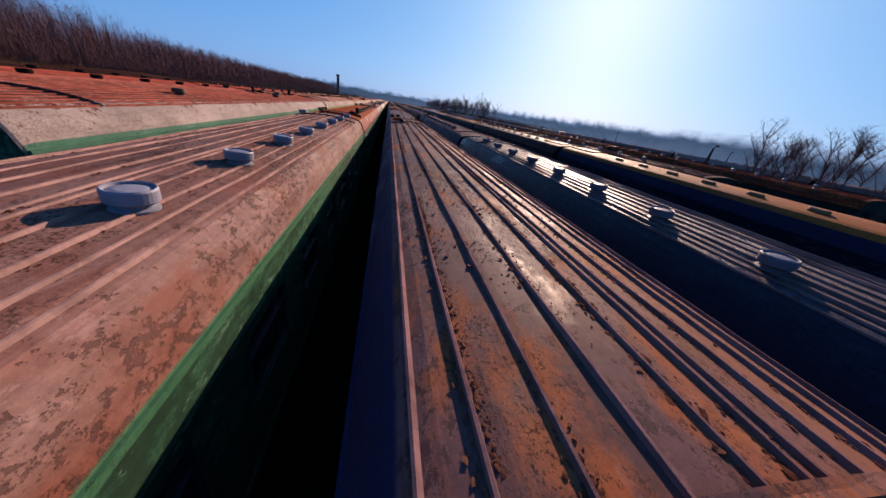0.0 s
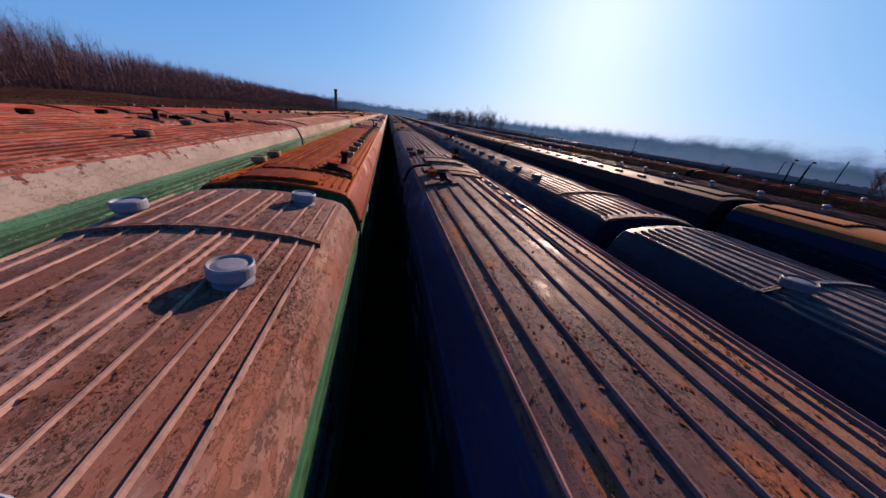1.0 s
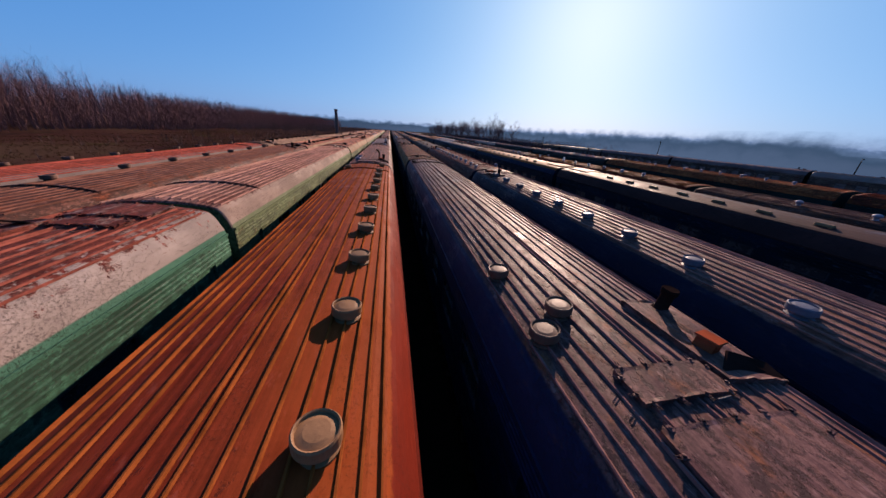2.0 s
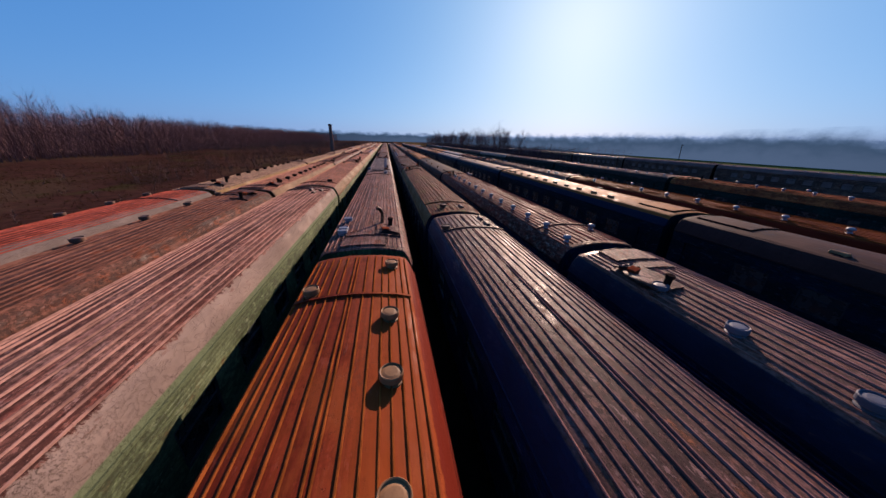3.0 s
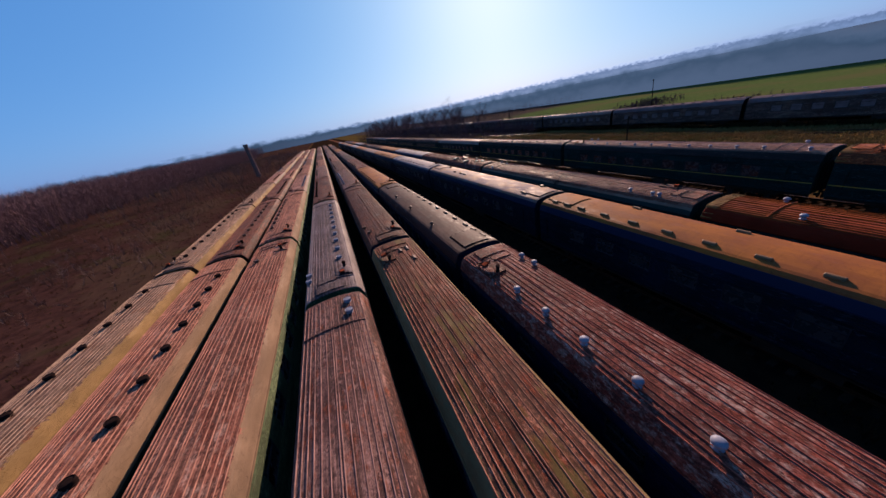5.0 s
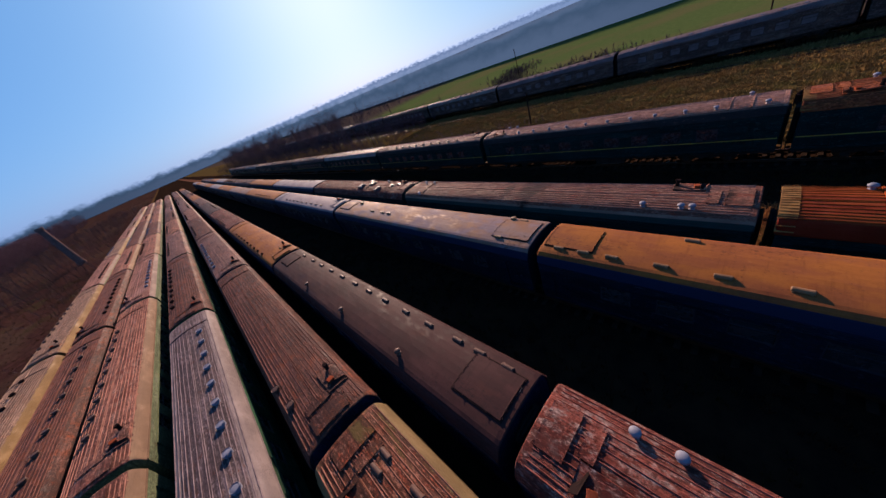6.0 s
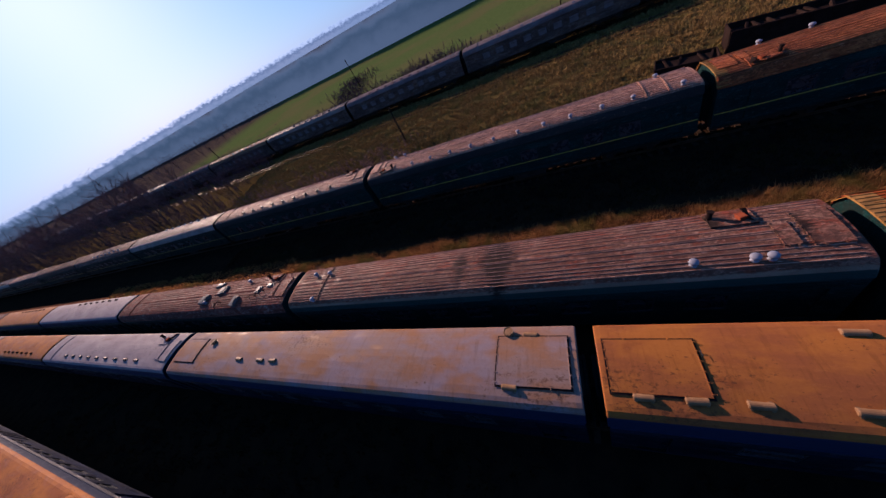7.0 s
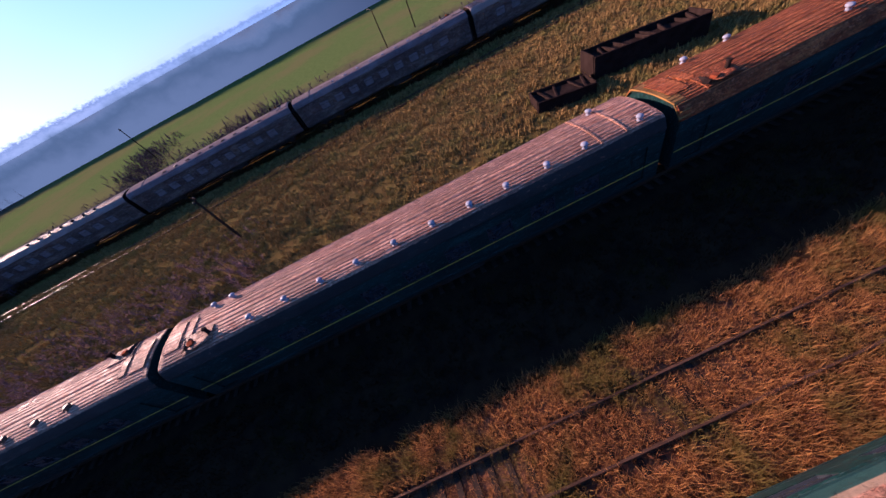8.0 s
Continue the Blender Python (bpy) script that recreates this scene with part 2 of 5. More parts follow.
ROOF_COATS = {
    "grey_brown": dict(base=(0.44, 0.265, 0.225), second=(0.33, 0.165, 0.13), rust=(0.32, 0.095, 0.05), amount=0.34, trim=(0.085, 0.26, 0.13), trim_at=1.535, streak=0.25, grit=0.9, bright=(0.15, 0.060, 0.04), size=1.5, flakes=0.0, grain=0.5, cloud=True),
    "orange": dict(seam=(0.30, 0.082, 0.020), grain=0.4, weather=(0.64, 0.130, 0.022), base=(0.39, 0.064, 0.022), second=(0.29, 0.040, 0.015), rust=(0.17, 0.022, 0.010), amount=0.30, edge=(0.36, 0.038, 0.014), edge_at=1.30, ragged=0.02, flakes=-0.6, bright=(0.165, 0.036, 0.009), streak=0.4, grit=0.3, size=1.3, relief=0.4),
    "faded_orange": dict(base=(0.74, 0.225, 0.075), second=(0.50, 0.125, 0.045), rust=(0.34, 0.075, 0.035), amount=0.36, streak=0.6),
    "brown": dict(base=(0.27, 0.12, 0.085), second=(0.16, 0.065, 0.05), rust=(0.36, 0.10, 0.045), amount=0.36, rough=0.42, streak=0.7),
    # navy edges here, in plum, mauve_blue and steel_blue paint in blue eave shade
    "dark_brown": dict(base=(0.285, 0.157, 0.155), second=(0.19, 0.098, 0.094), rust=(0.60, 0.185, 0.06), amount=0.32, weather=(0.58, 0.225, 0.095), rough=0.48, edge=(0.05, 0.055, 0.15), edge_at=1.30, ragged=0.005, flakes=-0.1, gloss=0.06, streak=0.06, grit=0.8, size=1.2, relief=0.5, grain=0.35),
    # near-black edge paints in the shade below the rose roof's shoulder
    "rose": dict(gloss=0.08, base=(0.84, 0.45, 0.31), second=(0.62, 0.29, 0.19), rust=(0.44, 0.13, 0.07), amount=0.30, edge=(0.05, 0.05, 0.05), edge_at=1.34, ragged=0.02, streak=0.9, grain=1.3),
    "plum": dict(base=(0.33, 0.165, 0.145), second=(0.18, 0.082, 0.074), rust=(0.42, 0.14, 0.055), amount=0.30, rough=0.36, edge=(0.04, 0.045, 0.12), edge_at=1.30, ragged=0.005, flakes=0.6, gloss=0.07, streak=0.45),
    "mauve": dict(grain=1.4, base=(0.42, 0.23, 0.19), second=(0.22, 0.105, 0.09), rust=(0.40, 0.11, 0.055), amount=0.34, rough=0.42, streak=0.75),
    "mauve_blue": dict(base=(0.40, 0.20, 0.165), second=(0.25, 0.115, 0.097), rust=(0.30, 0.09, 0.05), amount=0.36, rough=0.40, edge=(0.02, 0.028, 0.075), edge_at=1.30, ragged=0.01, streak=0.6, gloss=0.08),
    "stained": dict(base=(0.54, 0.29, 0.205), second=(0.40, 0.18, 0.12), rust=(0.40, 0.09, 0.05), amount=0.42, rough=0.45, edge=(0.54, 0.38, 0.27), edge_at=1.38, ragged=0.02, trim=(0.03, 0.09, 0.085), trim_at=1.46, stains=((-2.1, -0.4, 0.2), (0.1, 1.0, 0.1)), streak=0.35),
    "moss": dict(base=(0.50, 0.215, 0.135), second=(0.25, 0.10, 0.055), rust=(0.36, 0.075, 0.035), amount=0.42, edge=(0.44, 0.30, 0.14), edge_at=1.20, ragged=0.10, streak=1.0, flakes=0.8, grain=1.5, bright=(0.085, 0.060, 0.018)),
    "red_peel": dict(grain=1.4, base=(0.42, 0.125, 0.085), second=(0.24, 0.048, 0.032), rust=(0.62, 0.45, 0.38), amount=0.38, flakes=0.6, streak=0.55, size=4.5),
    "red_white": dict(base=(0.37, 0.105, 0.07), second=(0.24, 0.058, 0.042), rust=(0.60, 0.43, 0.36), amount=0.34, rough=0.55, edge=(0.66, 0.54, 0.48), edge_at=1.14, ragged=0.42, trim=(0.10, 0.27, 0.18), streak=0.5, size=3.4),
    "pale_edge": dict(grain=1.4, base=(0.52, 0.28, 0.22), second=(0.31, 0.10, 0.07), rust=(0.54, 0.29, 0.23), amount=0.36, edge=(0.54, 0.39, 0.32), edge_at=1.26, ragged=0.09, trim=(0.24, 0.30, 0.16), flakes=0.5, streak=0.8),
    "tan_edge": dict(grain=1.4, base=(0.55, 0.25, 0.17), second=(0.31, 0.10, 0.065), rust=(0.64, 0.42, 0.33), amount=0.36, edge=(0.52, 0.33, 0.20), edge_at=1.26, ragged=0.08, flakes=0.5, streak=0.8),
    "blue_grey": dict(base=(0.34, 0.255, 0.25), second=(0.22, 0.15, 0.15), rust=(0.28, 0.11, 0.075), amount=0.28, rough=0.38, edge=(0.56, 0.44, 0.40), edge_at=1.02, ragged=0.03, streak=0.7),
    "steel_blue": dict(base=(0.20, 0.15, 0.16), second=(0.13, 0.09, 0.10), rust=(0.24, 0.09, 0.05), amount=0.28, rough=0.26, edge=(0.020, 0.030, 0.075), edge_at=1.10, ragged=0.01, streak=0.3, gloss=0.14),
    # navy trim on tan, blue_tan and white puts shoulder shade into the colour
    "tan": dict(base=(0.60, 0.21, 0.045), second=(0.44, 0.145, 0.05), rust=(0.28, 0.075, 0.035), amount=0.16, rough=0.50, relief=0.15, trim=(0.02, 0.035, 0.085), trim_at=1.40, flakes=-0.5, streak=0.0, grit=0.1, size=1.3, grain=0.15, cloud=True),
    "blue_tan": dict(base=(0.42, 0.29, 0.26), second=(0.46, 0.22, 0.11), rust=(0.40, 0.33, 0.38), amount=0.50, rough=0.48, relief=0.15, trim=(0.02, 0.035, 0.085), trim_at=1.40, flakes=-0.5, streak=0.0, grit=0.1, size=1.1, grain=0.15, cloud=True),
    "white": dict(gloss=0.04, base=(0.50, 0.44, 0.45), second=(0.38, 0.32, 0.35), rust=(0.28, 0.15, 0.10), amount=0.15, relief=0.15, trim=(0.02, 0.035, 0.085), trim_at=1.40, flakes=-0.5, streak=0.0, grit=0.1, size=1.3, grain=0.15, cloud=True),
    "chalk": dict(gloss=0.0, base=(0.36, 0.295, 0.295), second=(0.26, 0.205, 0.215), rust=(0.32, 0.16, 0.11), amount=0.25, relief=0.15, flakes=-0.5, streak=0.2, grit=0.2, size=1.3, grain=0.15, cloud=True),
    "smooth_dark": dict(base=(0.120, 0.050, 0.047), second=(0.080, 0.036, 0.035), rust=(0.16, 0.065, 0.05), amount=0.20, rough=0.45, relief=0.12, flakes=-0.5, streak=0.0, grit=0.15, size=1.2, grain=0.15, cloud=True),
    "rust_red": dict(base=(0.42, 0.085, 0.035), second=(0.27, 0.05, 0.024), rust=(0.52, 0.17, 0.04), amount=0.40),
    "yellow_grey": dict(base=(0.44, 0.29, 0.21), second=(0.31, 0.18, 0.13), rust=(0.42, 0.16, 0.075), amount=0.30, edge=(0.52, 0.32, 0.13), edge_at=1.32, ragged=0.08, streak=0.6),
    "red_grey": dict(base=(0.42, 0.09, 0.06), second=(0.28, 0.06, 0.04), rust=(0.46, 0.18, 0.12), amount=0.34, edge=(0.38, 0.30, 0.27), edge_at=0.85, ragged=0.04, streak=0.6),
}
ROOF = {key: weathered(key.replace("_", "") + "_roof", **coat) for key, coat in ((k, {a: b for a, b in c.items() if a != "seam"}) for k, c in ROOF_COATS.items())}
# paler copy of each coat, painting in the light caught by the seams
SEAM = {key: plain(key.replace("_", "") + "_seam", coat.get("seam") or tuple(0.88 * c + 0.012 for c in coat["base"]), 0.82, 14, 0.5, relief=0.6) for key, coat in ROOF_COATS.items()}
WALL = {
    "green": weathered("green_wall", (0.075, 0.21, 0.115), (0.05, 0.15, 0.085), (0.10, 0.10, 0.05), 0.1, 0.4, relief=0.15),
    "sea_green": weathered("seagreen_wall", (0.10, 0.27, 0.18), (0.07, 0.20, 0.13), (0.10, 0.10, 0.05), 0.1, 0.4, relief=0.15),
    "pale_green": weathered("palegreen_wall", (0.24, 0.30, 0.16), (0.18, 0.24, 0.12), (0.20, 0.12, 0.06), 0.2, 0.5, relief=0.15),
    "blue": weathered("blue_wall", (0.018, 0.034, 0.105), (0.011, 0.022, 0.066), (0.08, 0.04, 0.02), 0.12, 0.4, relief=0.15),
    "dark_blue": weathered("darkblue_wall", (0.010, 0.023, 0.055), (0.007, 0.016, 0.036), (0.05, 0.03, 0.02), 0.12, 0.4, relief=0.15),
    "teal": weathered("teal_wall", (0.011, 0.062, 0.060), (0.008, 0.044, 0.045), (0.09, 0.05, 0.03), 0.12, 0.4, relief=0.15),
    "yellow": weathered("yellow_wall", (0.36, 0.22, 0.085), (0.27, 0.15, 0.06), (0.15, 0.07, 0.03), 0.2, 0.5, relief=0.15),
    "ochre_brown": weathered("ochrebrown_wall", (0.17, 0.10, 0.05), (0.11, 0.065, 0.035), (0.2, 0.08, 0.03), 0.2, 0.5, relief=0.15),
    "cream": weathered("cream_wall", (0.29, 0.215, 0.17), (0.19, 0.135, 0.12), (0.22, 0.09, 0.06), 0.3, 0.5, relief=0.15),
}
VENT_WHITE = plain("vent_white_paint", (0.27, 0.28, 0.34), 0.5, 30, 0.3)
VENT_ORANGE = plain("vent_ochre_paint", (0.30, 0.16, 0.075), 0.55, 30, 0.4)
VENT_BROWN = plain("vent_brown_paint", (0.16, 0.085, 0.06), 0.55, 30, 0.4)
# darker copy of the white vent paint, with blue shade in its colour
VENT_GREY = plain("vent_shade_grey", (0.13, 0.14, 0.185), 0.5, 30, 0.35)
SOOT = plain("sooty_steel", (0.028, 0.018, 0.016), 0.9, 25, 0.4)
STEEL = plain("underframe_steel", (0.045, 0.035, 0.03), 0.7, 12, 0.4)
FLAKE = plain("rust_flakes", (0.20, 0.085, 0.052), 0.85, 18, 0.6)
RUST = plain("rusty_box", (0.34, 0.08, 0.035), 0.85, 22, 0.5)
RUBBER = plain("bellows_rubber", (0.02, 0.02, 0.02), 0.8, 18, 0.3)
STRIPE = plain("stripe_yellow", (0.45, 0.33, 0.06), 0.5, 30, 0.3)
OCHRE = plain("ochre_cap", (0.36, 0.175, 0.045), 0.6, 14, 0.45)
FRAME = plain("window_frame_paint", (0.03, 0.035, 0.045), 0.5, 20, 0.4)
# paler pane colour paints in sky light showing through the far train's windows
SKY_PANE = plain("sky_pane", (0.17, 0.15, 0.155), 0.7, 10, 0.3)
GALV = plain("grey_fitting", (0.11, 0.095, 0.095), 0.5, 20, 0.4)
RAIL = plain("rusty_rail", (0.10, 0.05, 0.03), 0.5, 20, 0.4, 0.3)
TIMBER = plain("sleeper_timber", (0.05, 0.034, 0.026), 0.85, 15, 0.45)
BARK = plain("bark", (0.15, 0.105, 0.095), 0.9, 12, 0.4)
TWIG = plain("twigs", (0.27, 0.155, 0.15), 0.9, 6, 0.4)
FAR_TWIG = plain("far_twigs", (0.095, 0.068, 0.085), 0.9, 6, 0.4)
BRICK = plain("chimney_brick", (0.24, 0.15, 0.13), 0.9, 8, 0.3)

GLASS, gn, gl = tree_of("window_glass")
gn["Principled BSDF"].inputs["Base Color"].default_value = (0.012, 0.016, 0.02, 1)
gn["Principled BSDF"].inputs["Roughness"].default_value = 0.12
gl.new(step_of(gn, gl, noise_of(gn, gl, mapped(gn, gl, (1, 1, 1)), 3.0), 0.3, 0.9), gn["Principled BSDF"].inputs["Roughness"])


def ground_material():
    m, n, l = tree_of("dry_ground")
    bsdf = n["Principled BSDF"]
    pos = mapped(n, l, (1, 1, 1))
    a = noise_of(n, l, pos, 0.12, 9, 0.65)
    b = noise_of(n, l, pos, 0.9, 9, 0.7)
    c = noise_of(n, l, pos, 9.0, 8, 0.75)
    col = mixed(n, l, step_of(n, l, b, 0.35, 0.62), (0.075, 0.036, 0.016), (0.15, 0.078, 0.028))
    col = mixed(n, l, step_of(n, l, a, 0.5, 0.62), col, (0.07, 0.062, 0.02))
    col = mixed(n, l, math_of(n, l, "MULTIPLY", step_of(n, l, c, 0.48, 0.68), 0.6), col, (0.024, 0.015, 0.009))
    x = n.new("ShaderNodeSeparateXYZ")
    l.new(pos, x.inputs[0])
    east = math_of(n, l, "ADD", x.outputs["X"], math_of(n, l, "MULTIPLY", math_of(n, l, "SUBTRACT", a, 0.5), 22.0))

    def between(value, lo, hi, soft):
        return math_of(n, l, "MULTIPLY", step_of(n, l, value, lo, lo + soft), step_of(n, l, value, hi, hi - soft))

    # short turf between the last two trains
    turf = mixed(n, l, step_of(n, l, b, 0.35, 0.65), (0.085, 0.052, 0.02), (0.10, 0.078, 0.024))
    col = mixed(n, l, math_of(n, l, "MULTIPLY", between(x.outputs["X"], 35.5, 72.0, 2.0), 0.85), col, turf)
    # scrub, then the sown field beyond the last train, then woods with haze painted in as blue-grey
    scrub = mixed(n, l, step_of(n, l, b, 0.4, 0.6), (0.055, 0.042, 0.040), (0.085, 0.068, 0.046))
    col = mixed(n, l, step_of(n, l, east, 69.0, 73.0), col, scrub)
    sown = mixed(n, l, step_of(n, l, b, 0.3, 0.7), (0.066, 0.106, 0.031), (0.096, 0.134, 0.042))
    sown = mixed(n, l, math_of(n, l, "MULTIPLY", step_of(n, l, noise_of(n, l, pos, 0.035, 7, 0.6), 0.44, 0.62), 0.75), sown, (0.115, 0.110, 0.045))
    col = mixed(n, l, math_of(n, l, "MULTIPLY", step_of(n, l, east, 86.0, 100.0), step_of(n, l, x.outputs["Y"], 225.0, 190.0)), col, sown)
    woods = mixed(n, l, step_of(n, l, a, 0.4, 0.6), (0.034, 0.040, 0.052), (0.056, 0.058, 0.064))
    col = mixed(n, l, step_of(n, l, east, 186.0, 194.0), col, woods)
    # near-black strip between the trains, their shade put into the ground colour
    shade_ground = mixed(n, l, step_of(n, l, b, 0.35, 0.62), (0.014, 0.009, 0.007), (0.030, 0.017, 0.010))
    col = mixed(n, l, between(x.outputs["X"], -13.0, 36.0, 1.0), col, shade_ground)
    # hay ends at a train's shadow edge, leaving the painted dark beyond
    hay = mixed(n, l, step_of(n, l, b, 0.35, 0.62), (0.12, 0.052, 0.032), (0.19, 0.088, 0.050))
    col = mixed(n, l, between(x.outputs["X"], 22.4, 27.3, 0.5), col, hay)
    bank = mixed(n, l, step_of(n, l, b, 0.35, 0.65), (0.034, 0.016, 0.014), (0.066, 0.031, 0.025))
    broad = noise_of(n, l, mapped(n, l, (1.0, 0.55, 1.0)), 0.05, 7, 0.6)
    bank = mixed(n, l, math_of(n, l, "MULTIPLY", step_of(n, l, broad, 0.50, 0.60), 0.8), bank, (0.068, 0.042, 0.028))
    bank = mixed(n, l, math_of(n, l, "MULTIPLY", step_of(n, l, broad, 0.47, 0.40), 0.8), bank, (0.026, 0.016, 0.014))
    bank = mixed(n, l, step_of(n, l, a, 0.54, 0.66), bank, (0.047, 0.037, 0.017))
    col = mixed(n, l, step_of(n, l, math_of(n, l, "ADD", x.outputs["X"], math_of(n, l, "MULTIPLY", b, 3.0)), -12.0, -14.0), col, bank)
    col = mixed(n, l, 1.0, col, (DULL, DULL, DULL), "MULTIPLY")
    l.new(col, bsdf.inputs["Base Color"])
    bsdf.inputs["Roughness"].default_value = 0.95
    bsdf.inputs["Specular IOR Level"].default_value = 0.0
    bumped(n, l, bsdf, math_of(n, l, "ADD", b, math_of(n, l, "MULTIPLY", c, 0.4)), 0.6, 0.1)
    return m


def blade_material(name, one, two, three, through_light=0.45):
    m, n, l = tree_of(name)
    bsdf = n["Principled BSDF"]
    g = n.new("ShaderNodeNewGeometry")
    col = mixed(n, l, step_of(n, l, g.outputs["Random Per Island"], 0.1, 0.9), one, two)
    wide = noise_of(n, l, mapped(n, l, (1, 1, 1)), 0.35, 7, 0.65)
    col = mixed(n, l, step_of(n, l, wide, 0.47, 0.62), col, three)
    col = mixed(n, l, 1.0, col, (DULL, DULL, DULL), "MULTIPLY")
    l.new(col, bsdf.inputs["Base Color"])
    bsdf.inputs["Roughness"].default_value = 0.85
    bsdf.inputs["Specular IOR Level"].default_value = 0.0
    # thin blades let the low sun shine through
    glow, mix = n.new("ShaderNodeBsdfTranslucent"), n.new("ShaderNodeMixShader")
    l.new(col, glow.inputs["Color"])
    mix.inputs["Fac"].default_value = through_light
    l.new(bsdf.outputs[0], mix.inputs[1])
    l.new(glow.outputs[0], mix.inputs[2])
    l.new(mix.outputs[0], n["Material Output"].inputs["Surface"])
    return m


GROUND = ground_material()
STRAW = blade_material("straw", (0.15, 0.058, 0.033), (0.56, 0.26, 0.088), (0.19, 0.14, 0.042))
BANK = blade_material("bank_straw", (0.032, 0.014, 0.009), (0.062, 0.030, 0.016), (0.045, 0.036, 0.013))
MEADOW = blade_material("meadow_grass", (0.18, 0.108, 0.040), (0.31, 0.19, 0.068), (0.175, 0.14, 0.045), 0.05)


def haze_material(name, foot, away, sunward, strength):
    """Glowing backdrop woods with painted haze: paler upwards, brighter towards the sun, their tops lost in the sky."""
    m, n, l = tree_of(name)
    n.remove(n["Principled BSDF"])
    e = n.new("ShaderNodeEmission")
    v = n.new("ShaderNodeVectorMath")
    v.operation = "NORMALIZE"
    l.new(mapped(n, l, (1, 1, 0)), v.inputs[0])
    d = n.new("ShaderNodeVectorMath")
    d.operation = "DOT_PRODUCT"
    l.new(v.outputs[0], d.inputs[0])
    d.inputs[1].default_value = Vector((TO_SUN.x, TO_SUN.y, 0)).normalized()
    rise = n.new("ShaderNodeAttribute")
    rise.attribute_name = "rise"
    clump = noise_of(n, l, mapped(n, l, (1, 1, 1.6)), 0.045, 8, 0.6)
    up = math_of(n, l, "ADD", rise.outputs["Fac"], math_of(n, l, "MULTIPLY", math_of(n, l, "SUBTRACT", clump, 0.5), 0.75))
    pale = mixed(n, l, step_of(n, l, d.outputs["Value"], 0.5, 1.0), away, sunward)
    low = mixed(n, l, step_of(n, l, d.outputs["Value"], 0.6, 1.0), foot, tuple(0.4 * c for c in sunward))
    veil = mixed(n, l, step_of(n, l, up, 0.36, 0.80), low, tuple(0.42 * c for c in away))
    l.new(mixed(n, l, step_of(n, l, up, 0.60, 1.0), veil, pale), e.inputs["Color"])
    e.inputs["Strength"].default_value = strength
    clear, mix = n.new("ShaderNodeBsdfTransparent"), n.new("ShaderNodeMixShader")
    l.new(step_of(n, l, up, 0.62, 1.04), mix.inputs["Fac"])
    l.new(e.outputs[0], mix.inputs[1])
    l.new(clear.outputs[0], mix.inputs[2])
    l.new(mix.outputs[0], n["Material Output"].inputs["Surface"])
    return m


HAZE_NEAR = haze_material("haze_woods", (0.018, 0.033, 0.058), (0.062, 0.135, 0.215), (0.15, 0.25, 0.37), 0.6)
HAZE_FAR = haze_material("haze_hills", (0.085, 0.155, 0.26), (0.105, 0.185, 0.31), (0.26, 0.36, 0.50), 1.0)

